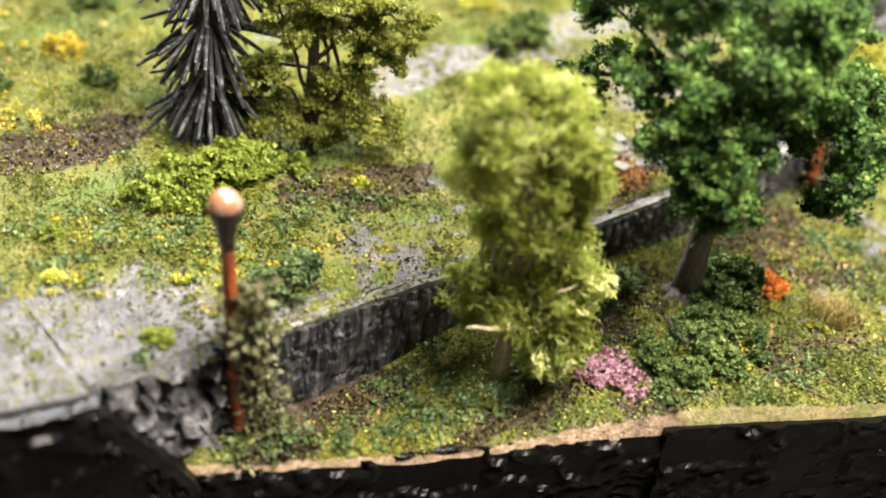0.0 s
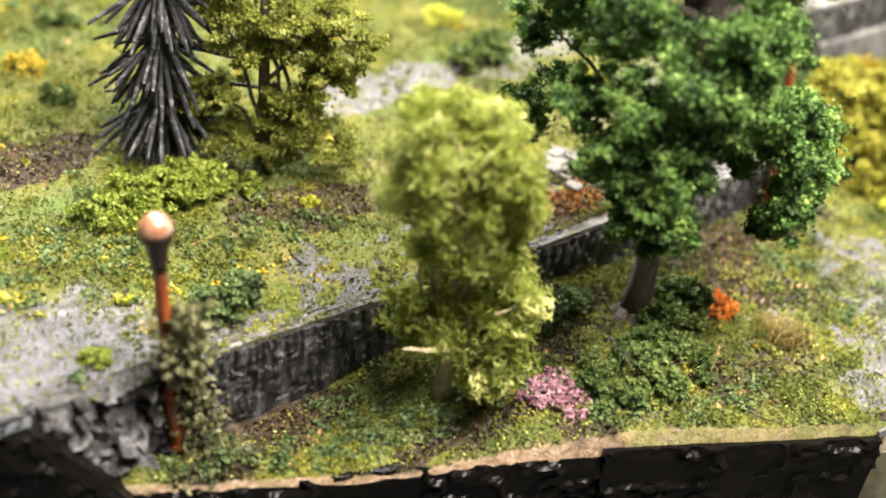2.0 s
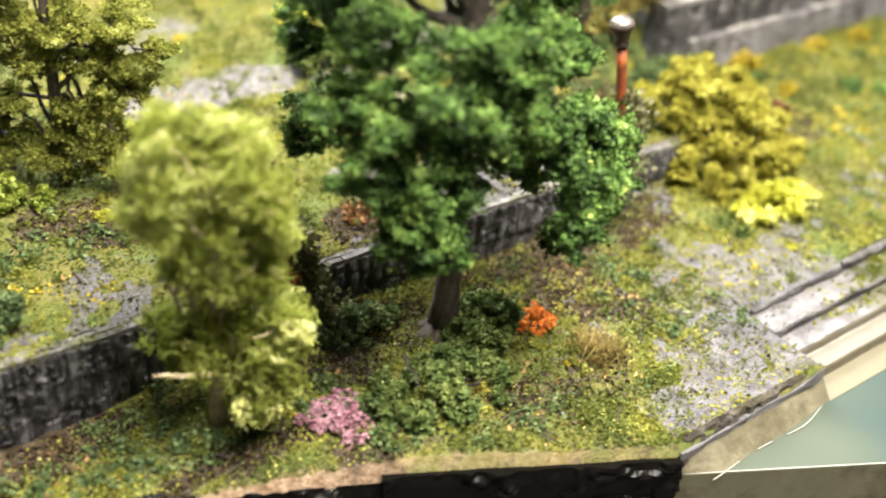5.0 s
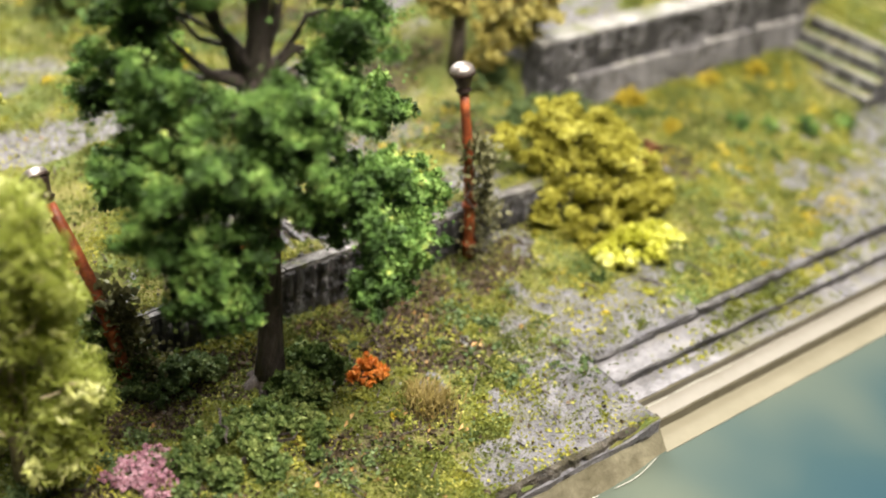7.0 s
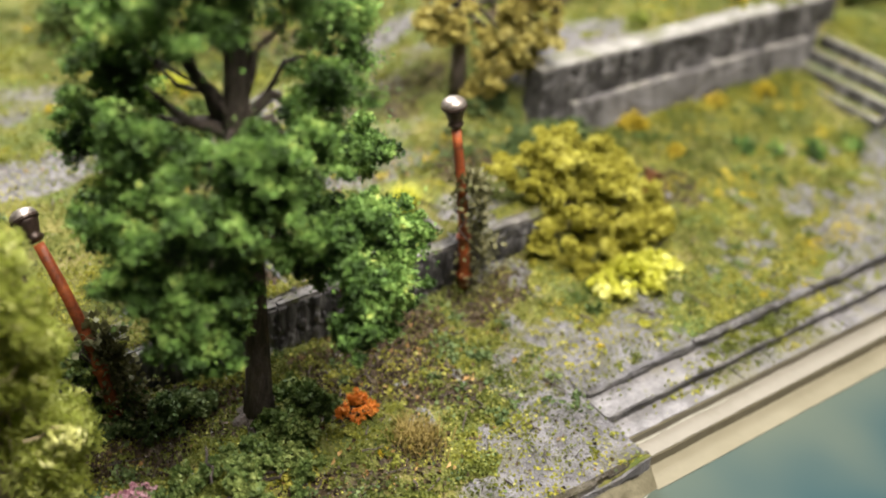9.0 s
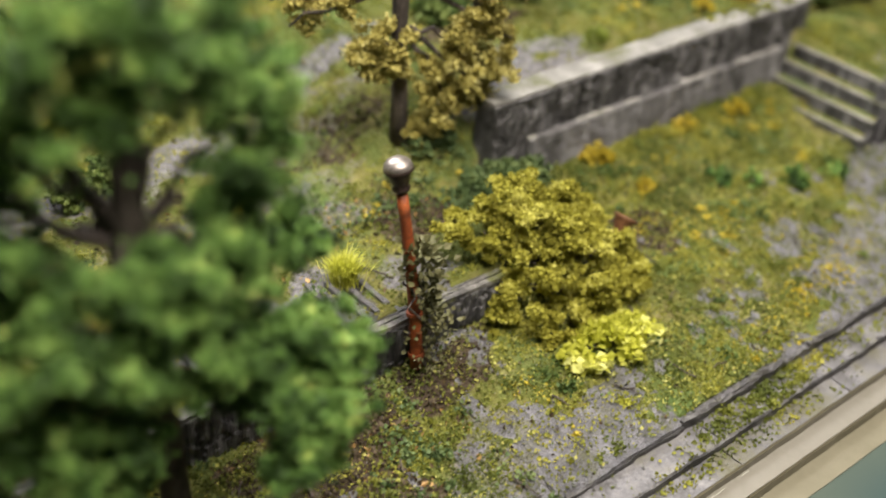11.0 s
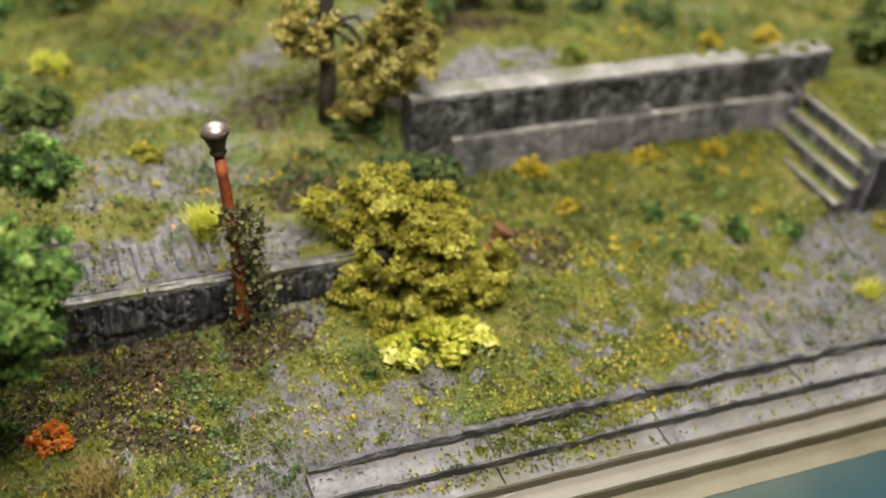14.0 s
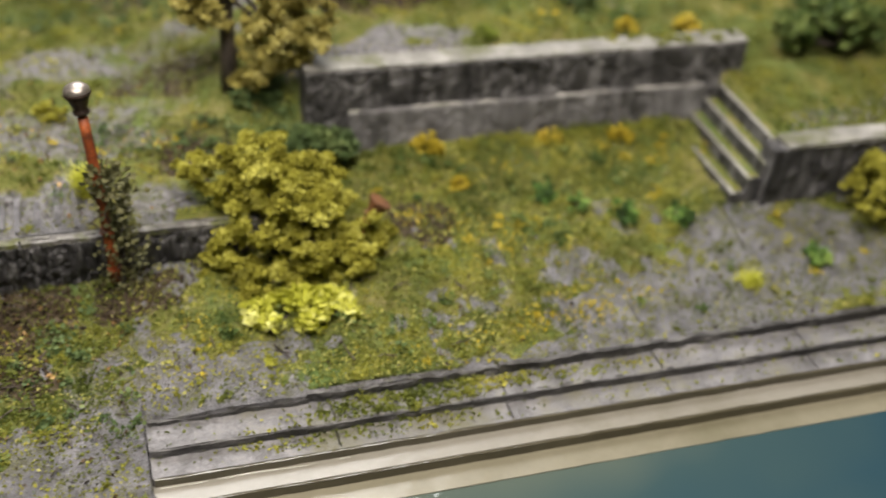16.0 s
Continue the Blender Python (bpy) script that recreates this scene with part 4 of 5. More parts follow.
# ---- lamps: rusty posts with round heads, ivy round them ----
def street_lamp(foot, bend, top, globe, label, ivy_n, seed, ivy_to=0.75, long_neck=False, trail=0):
    foot, bend, top = (np.asarray(p, float) for p in (foot, bend, top))
    lamp = thing("street_lamp", tuple(foot), label, "lamp", "street lamps of the model")
    t = np.linspace(0, 1, 12)[:, None]
    path = foot * (1 - t) ** 2 + 2 * bend * t * (1 - t) + top * t**2
    axis = path[-1] - path[-2]
    axis /= np.linalg.norm(axis)
    post = part("post", tube(path, np.linspace(0.042, 0.034, 12), 10), RUST, lamp, "rust-red post", soft=True)
    for h in (0.12, 0.42):
        k = int(h * 11)
        part("collar", lathe([(0.0, -0.018), (0.05, -0.018), (0.054, 0.0), (0.05, 0.018), (0.0, 0.018)], path[k], 12, path[k + 1] - path[k]), RUST, post)
    if long_neck:
        cup = [(0.0, -0.06), (0.036, -0.06), (0.044, 0.0), (0.056, 0.07), (0.080, 0.14), (0.086, 0.165), (0.0, 0.165)]
    else:
        cup = [(0.0, 0.015), (0.036, 0.015), (0.052, 0.03), (0.054, 0.045), (0.042, 0.055), (0.050, 0.075), (0.070, 0.13), (0.082, 0.16), (0.0, 0.165)]
    neck = part("neck", lathe(cup, top, 18, axis), IRON if globe else BROWN_RUST, lamp, "rust-browned flared cup" if long_neck else "dark flared cup", soft=True)
    part("rim", lathe([(0.0, 0.152), (0.086, 0.152), (0.089, 0.162), (0.086, 0.172), (0.0, 0.172)], top, 20, axis), IRON if globe else BROWN_RUST, neck)
    ang = np.linspace(-0.25, np.pi / 2, 9)
    if globe:
        part("globe", lathe([(0.084 * np.cos(a), 0.176 + (0.085 if long_neck else 0.056) * np.sin(a)) for a in ang], top, 22, axis), globe, neck, soft=True)
    if ivy_n:
        r = np.random.default_rng(seed)
        k = r.random(ivy_n) ** 0.9 * ivy_to
        i = np.minimum((k * 11).astype(int), 10)
        p = path[i] + (path[i + 1] - path[i]) * ((k * 11) % 1)[:, None]
        spread = 0.042 + 0.055 * np.exp(-((k - 0.15) / 0.16) ** 2) + 0.035 * np.exp(-((k - 0.62) / 0.12) ** 2)
        at = p + r.normal(size=(ivy_n, 3)) * spread[:, None] * [1, 0.8, 0.7] + np.c_[0.115 * (1 - 0.6 * k), -0.06 * (1 - 0.6 * k), 0 * k]
        at[:, 2] = np.maximum(at[:, 2], foot[2] + 0.01)
        if trail:
            u = r.random(trail)
            at = np.concatenate([at, np.asarray(foot) + np.c_[-0.12 + 0.5 * u, -0.16 - 0.10 * u, np.full(trail, 0.03)] + r.normal(size=(trail, 3)) * [0.07, 0.05, 0.03]])
        ivy = single("ivy", leaf_mesh(at, 0.045, 0.6, seed, 0.75), IVY, tuple(foot), "grey-green climbing ivy on a rusty lamp post", "ivy", "ivy on the lamps", "stuff")
        vines = [wavy(foot + [0.05, -0.03, 0], path[6] + [0.06 * math.cos(a), 0.06 * math.sin(a), 0], 9, 0.05, seed + j) for j, a in enumerate((0.3, 2.1, 4.0, 5.2))]
        tagged(part("vine", joined(*[tube(w, 0.008, 5) for w in vines]), BARK, ivy, "thin brown stems"))
    return lamp


street_lamp((2.47, 4.06, -0.34), (2.42, 4.06, 0.35), (2.40, 4.10, 0.98), RUST_GLOBE, "rusty street lamp with a round orange-white head", 1100, 11, long_neck=True, trail=160)
street_lamp((7.24, 3.84, 0.06), (7.22, 3.86, 0.6), (7.145, 3.96, 1.30), GLOBE, "rusty street lamp with a silvery round head", 620, 12)
street_lamp((4.64, 3.86, -0.07), (4.58, 3.86, 0.55), (4.46, 4.36, 1.04), GLOBE, "bent rusty street lamp overgrown with ivy", 700, 13, 0.6)
street_lamp((8.90, 3.86, 0.05), (8.92, 3.86, 0.2), (9.01, 3.87, 0.33), None, "fallen rusty lamp head sticking out of a bush", 0, 14)


# ---- trees and shrubs ----
def limbs(tree, start, ends, radius, material, seed):
    for j, e in enumerate(ends):
        part("limb", tube(wavy(start[j % len(start)], e, 7, 0.03, seed + j), np.linspace(radius, radius * 0.3, 7), 7), material, tree, soft=True)


# broadleaf tree
big = thing("broadleaf_tree", (5.32, 3.45, -0.05), "tall green broadleaf tree with a grey-brown forked trunk", "tree")
trunk_path = np.array([(5.38, 3.46, -0.12), (5.38, 3.45, 0.25), (5.37, 3.44, 0.7), (5.35, 3.42, 1.2), (5.30, 3.38, 1.7), (5.23, 3.34, 2.1), (5.26, 3.36, 2.5), (5.30, 3.38, 2.95)])
part("trunk", tube(trunk_path, [0.115, 0.080, 0.068, 0.062, 0.066, 0.078, 0.05, 0.03], 12), BARK, big, soft=True)
part("root_flare", joined(*[tube([(5.38, 3.46, 0.03), (5.34 + 0.11 * math.cos(a), 3.44 + 0.11 * math.sin(a), -0.04), (5.34 + 0.21 * math.cos(a), 3.44 + 0.21 * math.sin(a), -0.09)], [0.065, 0.05, 0.015], 7) for a in (0.4, 1.8, 3.0, 4.2, 5.4)]), BARK, big, soft=True)
LEFT_LOBE = [(4.72, 3.28, 1.66, 0.26), (4.62, 3.30, 1.40, 0.20), (4.88, 3.08, 1.34, 0.21), (4.90, 2.97, 1.04, 0.12), (4.72, 3.02, 1.20, 0.15), (4.80, 2.98, 1.06, 0.13), (4.88, 3.08, 0.92, 0.11), (4.78, 3.30, 1.18, 0.18), (4.68, 3.16, 1.02, 0.12), (4.95, 3.28, 1.55, 0.24), (4.62, 3.52, 1.62, 0.18), (5.02, 3.22, 1.12, 0.15), (5.08, 3.22, 0.98, 0.12), (5.10, 3.16, 1.38, 0.16)]
RIGHT_LOBE = [(5.46, 3.12, 1.34, 0.12), (5.60, 3.14, 1.22, 0.12), (5.68, 3.42, 1.18, 0.15), (5.80, 3.28, 1.32, 0.16), (5.62, 3.46, 1.36, 0.15), (5.58, 2.74, 1.02, 0.13), (5.72, 2.80, 1.20, 0.18), (5.92, 2.86, 1.27, 0.20), (6.08, 3.00, 1.40, 0.17), (5.64, 3.06, 1.50, 0.20), (5.88, 2.98, 1.52, 0.17), (5.80, 2.84, 0.98, 0.15), (5.98, 2.92, 1.06, 0.15), (6.12, 3.60, 1.62, 0.16), (6.05, 3.42, 1.74, 0.17), (5.70, 2.92, 0.86, 0.11), (5.50, 2.93, 1.54, 0.16), (5.62, 2.86, 1.36, 0.15), (5.98, 3.06, 1.20, 0.16)]
MIDDLE = [(5.06, 3.00, 1.78, 0.20), (5.34, 3.02, 2.10, 0.20), (5.10, 2.98, 2.10, 0.18), (4.92, 3.08, 1.92, 0.25), (5.22, 2.98, 1.92, 0.23), (5.48, 3.08, 1.90, 0.22), (5.24, 3.10, 1.62, 0.22), (5.66, 3.22, 2.02, 0.22), (5.76, 3.20, 2.34, 0.25), (5.86, 3.32, 2.62, 0.26), (4.76, 3.50, 1.94, 0.20), (5.44, 3.30, 1.72, 0.18), (4.68, 3.40, 2.14, 0.18)]
BEHIND = [(4.80, 4.12, 1.30, 0.16), (4.78, 4.18, 1.12, 0.12), (4.92, 3.98, 1.46, 0.15), (4.74, 4.04, 1.86, 0.19), (4.92, 3.90, 1.98, 0.22), (4.72, 3.92, 2.16, 0.20), (4.90, 3.80, 2.40, 0.20)]
TOP = [(5.34, 3.34, 2.78, 0.30), (5.00, 3.44, 2.72, 0.26), (5.50, 3.22, 3.00, 0.28), (5.12, 3.36, 3.08, 0.26), (4.76, 3.66, 2.62, 0.22)]
CROWN = LEFT_LOBE + RIGHT_LOBE + MIDDLE + BEHIND + TOP
limbs(big, [trunk_path[4], trunk_path[5], trunk_path[3], trunk_path[5]], [c[:3] for c in MIDDLE + TOP + BEHIND[3:]], 0.022, BARK, 300)
for q, (a, b, c) in enumerate([((5.20, 3.33, 2.06), (5.02, 3.45, 2.12), (4.86, 3.56, 2.30)), ((5.20, 3.34, 2.16), (5.06, 3.50, 2.40), (5.02, 3.50, 2.56)), ((5.22, 3.32, 2.02), (5.38, 3.24, 2.14), (5.46, 3.20, 1.98)), ((5.24, 3.34, 2.10), (5.42, 3.30, 2.24), (5.58, 3.24, 2.20)), ((5.30, 3.40, 1.30), (5.08, 3.62, 1.48), (4.82, 4.04, 1.38))]):
    mid = wavy(a, b, 4, 0.008, 330 + q)
    part("limb", tube(np.concatenate([mid, wavy(b, c, 4, 0.008, 335 + q)[1:]]), np.linspace(0.042, 0.014, 7), 8), BARK, big, "gnarled bare limb", soft=True)
pts = []
for j, (x, y, z, r) in enumerate(CROWN):
    rr = np.random.default_rng(500 + j)
    for q in range(24):
        d = rr.normal(size=3)
        d /= np.linalg.norm(d)
        k = r * rr.uniform(0.20, 0.40)
        pts.append(clump(np.array([x, y, z]) + d * r * rr.uniform(0.4, 1.12) * [1, 1, 0.9], (k, k, k * 0.75), int(20000 * k * k) + 130, 700 + j * 24 + q, 0.1, 0.7))
    pts.append(np.array([x, y, z]) + rr.normal(size=(int(700 * r), 3)) * r * 0.55)
pts = np.concatenate(pts)
part("crown", joined(leaf_mesh(pts[::2], 0.021, 0.7, 21, 0.75), leaf_mesh(pts[1::2], 0.030, 0.5, 20, 0.45)), GREEN, big, "dense mid-green leaf flock", kind="stuff")

# young feathery tree: two loose lobes of fine fibre, one above the other
young = thing("feathery_tree", (3.88, 3.55, -0.15), "young feathery lime-green tree with pale twigs", "tree")
yp = np.array([(3.88, 3.55, -0.2), (3.87, 3.55, 0.15), (3.86, 3.55, 0.65), (3.85, 3.57, 1.15), (3.90, 3.64, 1.74)])
part("trunk", tube(yp, [0.062, 0.045, 0.032, 0.022, 0.008], 9), PALE_BARK, young, soft=True)
UPPER = [(3.82, 3.70, 1.68, 0.13), (3.97, 3.54, 1.62, 0.13), (3.66, 3.66, 1.62, 0.12), (4.06, 3.40, 1.38, 0.12), (3.76, 3.70, 1.57, 0.16), (3.91, 3.61, 1.60, 0.15), (3.66, 3.74, 1.44, 0.14), (3.93, 3.44, 1.50, 0.14), (3.70, 3.57, 1.46, 0.18), (3.58, 3.75, 1.24, 0.12), (3.90, 3.49, 1.27, 0.18), (4.02, 3.36, 1.26, 0.13), (3.70, 3.57, 1.18, 0.16), (4.09, 3.47, 1.01, 0.14), (3.76, 3.68, 0.92, 0.11), (3.85, 3.47, 0.96, 0.17), (4.02, 3.38, 0.88, 0.12)]
LOWER = [(4.12, 3.36, 0.30, 0.13), (4.24, 3.42, 0.42, 0.11), (3.96, 3.28, 0.16, 0.10), (3.86, 3.68, 0.60, 0.16), (4.05, 3.50, 0.58, 0.18), (4.17, 3.36, 0.58, 0.14), (3.66, 3.69, 0.48, 0.12), (3.80, 3.58, 0.42, 0.16), (4.04, 3.44, 0.36, 0.18), (4.06, 3.25, 0.48, 0.12), (3.74, 3.67, 0.32, 0.10), (4.05, 3.32, 0.20, 0.12), (4.04, 3.42, 0.06, 0.10)]
YOUNG = UPPER + LOWER
limbs(young, list(yp[1:4]), [np.array(c[:3]) + [0.02, 0, 0.05] for c in YOUNG], 0.014, PALE_BARK, 340)
part("twig", tube(wavy((3.80, 3.44, 0.31), (3.45, 3.44, 0.46), 6, 0.012, 5), [0.022, 0.02, 0.016, 0.013, 0.01, 0.005], 6), PALE_BARK, young, "bare pale twig")
part("twig", tube(wavy((3.82, 3.42, 0.85), (3.86, 3.62, 1.80), 9, 0.02, 8), np.linspace(0.014, 0.006, 9), 6), PALE_BARK, young, "bare pale twig")
for q, (x, y, z, e) in enumerate([(3.74, 3.42, 1.22, (-0.12, 0.06, 0.16)), (3.80, 3.44, 1.45, (0.10, -0.04, 0.18)), (3.88, 3.34, 0.98, (0.12, -0.05, 0.14)), (3.74, 3.46, 1.52, (-0.10, 0.08, 0.15)), (3.70, 3.46, 1.30, (0.10, -0.03, 0.20)), (3.95, 3.30, 0.60, (0.16, -0.10, 0.10))]):
    part("twig", tube(wavy((x, y, z), (x + e[0], y + e[1], z + e[2]), 5, 0.01, 60 + q), np.linspace(0.009, 0.003, 5), 5), PALE_BARK, young, "bare pale twig")
pts, tips = [], []
for j, (x, y, z, r) in enumerate(YOUNG):
    r *= 1.12
    rr = np.random.default_rng(800 + j)
    for q in range(22):
        e = rr.normal(size=3)
        e *= r * (0.35 + 0.8 * rr.random()) / np.linalg.norm(e)
        pts.append(clump(np.array([x, y, z]) + e, (r * 0.56, r * 0.56, r * 0.46), int(340 * r), 900 + j * 22 + q, 0.1, 0.35))
        if q % 3 == 0:
            tips.append(clump(np.array([x, y, z]) + e * 1.12 + [0, 0, 0.3 * r], (r * 0.2, r * 0.2, r * 0.2), 9, 2900 + j * 22 + q, 0.1, 0.35))
pts = np.concatenate(pts)
part("crown", joined(leaf_mesh(pts[::2], 0.018, 0.4, 22, 0.45), leaf_mesh(pts, 0.066, 0.3, 23, 0.075)), LIME, young, "fine lime-green fibre foliage", kind="stuff")
part("fibre", leaf_mesh(np.concatenate(tips), 0.060, 0.3, 26, 0.12), PALE_LIME, young, "pale fibre tips", kind="stuff")
spray = np.concatenate([clump((3.86, 3.24, 0.18), (0.08, 0.06, 0.09), 50, 77), clump((4.00, 3.20, 0.14), (0.10, 0.06, 0.09), 60, 79), clump((4.12, 3.16, 0.66), (0.10, 0.08, 0.10), 70, 83)])
part("pale_spray", leaf_mesh(spray, 0.062, 0.5, 78, 0.25), PALE_LIME, young, "pale yellow-green spray at the foot", kind="stuff")

# dead spruce
spruce = thing("dead_spruce", (3.38, 6.02, 0.36), "dead grey spruce with drooping bare branches", "tree")
part("trunk", tube([(3.38, 6.02, 0.28), (3.38, 6.02, 1.08), (3.38, 6.02, 2.18)], [0.11, 0.09, 0.02], 8), DEAD, spruce)
r = np.random.default_rng(41)
for tier in range(6):
    top = 0.86 + tier * 0.37
    n = 62
    for q in range(n):
        a = 2 * math.pi * (q + r.random() * 0.8) / n + tier
        fall = math.radians(r.uniform(8, 68))
        L = (0.50 - 0.04 * tier) * r.uniform(0.65, 1.08)
        d = np.array([math.cos(a) * math.cos(fall), math.sin(a) * math.cos(fall), -math.sin(fall)])
        p0 = np.array([3.38, 6.02, top + r.uniform(-0.10, 0.08)]) + d * 0.05
        sag = np.array([0, 0, -0.10 * L])
        part("branch", tube([p0, p0 + d * L * 0.35, p0 + d * L * 0.7 + sag * 0.5, p0 + d * L + sag], [0.012, 0.016, 0.016, 0.010], 5), DEAD, spruce)


def shrub(name, base, rows, size, per, material, label, category, stems=6, stem_mat=None, seed=1, slim=0.7, lump=0.35, fine=True, group=""):
    """A bush of leafy clumps (x, y, z, r) on a few stems."""
    bush = thing(name, base, label, category, group)
    sprout = [tube(wavy(base, c[:3], 6, 0.03, seed + j), np.linspace(0.016, 0.005, 6), 5) for j, c in enumerate(rows[:stems])]
    for s in sprout:
        part("stem", s, stem_mat or BARK, bush)
    pts = []
    for j, (x, y, z, r) in enumerate(rows):
        rr = np.random.default_rng(seed * 100 + j)
        k = 20 if fine else 1
        for q in range(k):
            d = rr.normal(size=3)
            d /= np.linalg.norm(d)
            c = np.array([x, y, z]) + (d * r * rr.uniform(0.5, 1.02) if fine else 0)
            pts.append(clump(c, np.array([1, 1, 0.8]) * (r * 0.28 if fine else r), int(per * r / k) + 4, seed * 1000 + j * 20 + q, 0.15, lump))
    pts = np.concatenate(pts)
    part("foliage", leaf_mesh(pts, size, 0.5, seed + 7, slim), material, bush, kind="stuff")
    return bush


def spread(cx, cy, z, rx, ry, n, r0, r1, seed, rise=0.1):
    """Clump centres for a mound of the given half widths."""
    q = np.random.default_rng(seed)
    rows = []
    for _ in range(n):
        a, k = q.uniform(0, 2 * math.pi), math.sqrt(q.random())
        x, y = cx + rx * k * math.cos(a), cy + ry * k * math.sin(a)
        rows.append((x, y, z + rise * (1 - k * k) + q.uniform(-0.02, 0.02), q.uniform(r0, r1)))
    return rows


# olive leafy tree beside the spruce
olive = thing("olive_tree", (3.89, 5.57, 0.37), "leafy olive-green tree with an upright dark trunk", "tree")
part("trunk", tube([(3.89, 5.57, 0.31), (3.88, 5.58, 0.91), (3.86, 5.59, 1.91)], [0.05, 0.04, 0.02], 8), BARK, olive)
OT = [(3.62, 5.75, 0.95, 0.17), (3.54, 5.80, 0.86, 0.12), (4.14, 5.40, 1.21, 0.22), (4.24, 5.32, 1.09, 0.16), (4.15, 5.38, 0.63, 0.22), (4.29, 5.28, 0.57, 0.14), (3.92, 5.54, 0.61, 0.22), (4.02, 5.46, 0.94, 0.20), (4.37, 5.22, 1.33, 0.12), (3.69, 5.70, 0.65, 0.20), (3.79, 5.62, 1.26, 0.2), (3.94, 5.52, 1.46, 0.24), (3.64, 5.70, 1.46, 0.2), (4.19, 5.35, 1.51, 0.2), (4.04, 5.50, 0.76, 0.2), (3.84, 5.70, 1.76, 0.25)]
limbs(olive, [np.array((3.89, 5.57, 0.61)), np.array((3.88, 5.58, 1.01)), np.array((3.87, 5.58, 1.31))], [c[:3] for c in OT], 0.018, BARK, 360)
pts = []
for j, (x, y, z, r) in enumerate(OT):
    rr = np.random.default_rng(1100 + j)
    for q in range(22):
        d = rr.normal(size=3)
        d *= r * rr.uniform(0.35, 1.1) / np.linalg.norm(d)
        k = r * rr.uniform(0.26, 0.44)
        pts.append(clump(np.array([x, y, z]) + d * [1.1, 1.1, 0.65], (k, k, k * 0.55), int(760 * r), 1130 + j * 22 + q, 0.1, 0.6))
pts = np.concatenate(pts)
part("crown", leaf_mesh(pts, 0.023, 0.8, 24, 0.7), OLIVE, olive, "olive leaf flock with light tips", kind="stuff")

# tan autumn tree near the terrace
tan = thing("autumn_tree", (8.26, 5.40, 0.62), "tan-leaved tree with a bare forked trunk", "tree")
tp = np.array([(8.27, 5.39, 0.5), (8.26, 5.40, 1.0), (8.24, 5.41, 1.5), (8.235, 5.41, 1.8), (8.26, 5.4, 2.2)])
part("trunk", tube(tp, [0.08, 0.06, 0.055, 0.065, 0.04], 10), BARK, tan, soft=True)
TT = [(8.08, 5.40, 1.40, 0.22), (8.00, 5.45, 1.30, 0.15), (8.18, 5.36, 1.28, 0.17), (8.60, 5.20, 1.42, 0.22), (8.72, 5.14, 1.56, 0.18), (8.70, 5.16, 1.10, 0.25), (8.83, 5.08, 1.20, 0.18), (8.53, 5.25, 0.92, 0.21), (8.66, 5.17, 1.26, 0.20), (8.38, 5.32, 0.70, 0.12), (8.45, 5.30, 1.12, 0.17), (7.66, 5.74, 1.62, 0.19), (7.85, 5.60, 1.75, 0.19), (8.84, 5.08, 1.86, 0.21), (8.60, 5.30, 2.00, 0.24), (8.90, 5.10, 1.42, 0.12)]
limbs(tan, [tp[3], tp[2]], [(7.66, 5.74, 1.62), (8.08, 5.40, 1.40), (7.45, 5.8, 1.72), (8.60, 5.20, 1.42), (8.95, 5.04, 1.40), (8.70, 5.16, 1.10), (8.84, 5.08, 1.86), (8.5, 5.2, 1.0), (7.5, 5.65, 1.58)], 0.026, BARK, 380)
pts = []
for j, (x, y, z, r) in enumerate(TT):
    rr = np.random.default_rng(1250 + j)
    for q in range(18):
        e = rr.normal(size=3)
        e *= r * rr.uniform(0.4, 1.0) / np.linalg.norm(e)
        pts.append(clump(np.array([x, y, z]) + e, (r * 0.30, r * 0.30, r * 0.26), int(420 * r) + 4, 1200 + 18 * j + q, 0.2, 0.5))
pts = np.concatenate(pts)
part("crown", leaf_mesh(pts, 0.030, 0.4, 25, 0.8), TAN, tan, "crumbly tan foliage clumps", kind="stuff")

# ochre bush over the end of the wall
OB = [(8.00, 4.15, 0.62, 0.2), (7.85, 4.25, 0.66, 0.14), (8.25, 4.15, 0.72, 0.22), (8.50, 4.15, 0.72, 0.22), (8.70, 4.0, 0.62, 0.2), (8.2, 3.85, 0.46, 0.22), (8.45, 3.85, 0.5, 0.24), (8.72, 3.78, 0.42, 0.22), (8.95, 3.70, 0.25, 0.2), (8.05, 3.75, 0.22, 0.22), (8.3, 3.65, 0.2, 0.22), (8.55, 3.65, 0.22, 0.22), (8.75, 3.6, 0.18, 0.18), (7.95, 3.85, 0.14, 0.14), (8.15, 3.6, 0.1, 0.14), (8.6, 4.2, 0.5, 0.25), (9.05, 3.85, 0.16, 0.16), (8.4, 4.0, 0.6, 0.25)]
shrub("ochre_bush", (8.45, 3.85, 0.05), OB, 0.030, 15000, OCHRE, "large crumbly ochre bush hanging over the wall end", "bush", 8, seed=3, lump=0.4)
YB = spread(8.42, 3.26, 0.06, 0.36, 0.17, 26, 0.06, 0.09, 61, 0.10)
shrub("yellow_bush", (8.42, 3.24, 0.0), YB, 0.064, 620, YELLOW, "low bright yellow leafy bush on the grass", "bush", 6, seed=4, slim=0.75, fine=False)
shrub("bright_bush", (3.18, 5.45, 0.33), spread(3.12, 5.50, 0.39, 0.62, 0.22, 30, 0.09, 0.14, 62, 0.10), 0.034, 4200, BRIGHT, "spreading bright yellow-green bush", "bush", 6, seed=5)
shrub("blue_green_bush", (3.02, 4.34, 0.27), spread(3.04, 4.38, 0.33, 0.22, 0.15, 12, 0.07, 0.10, 63, 0.10), 0.026, 4500, TEAL, "small blue-green bush by the wall", "bush", 5, seed=6)
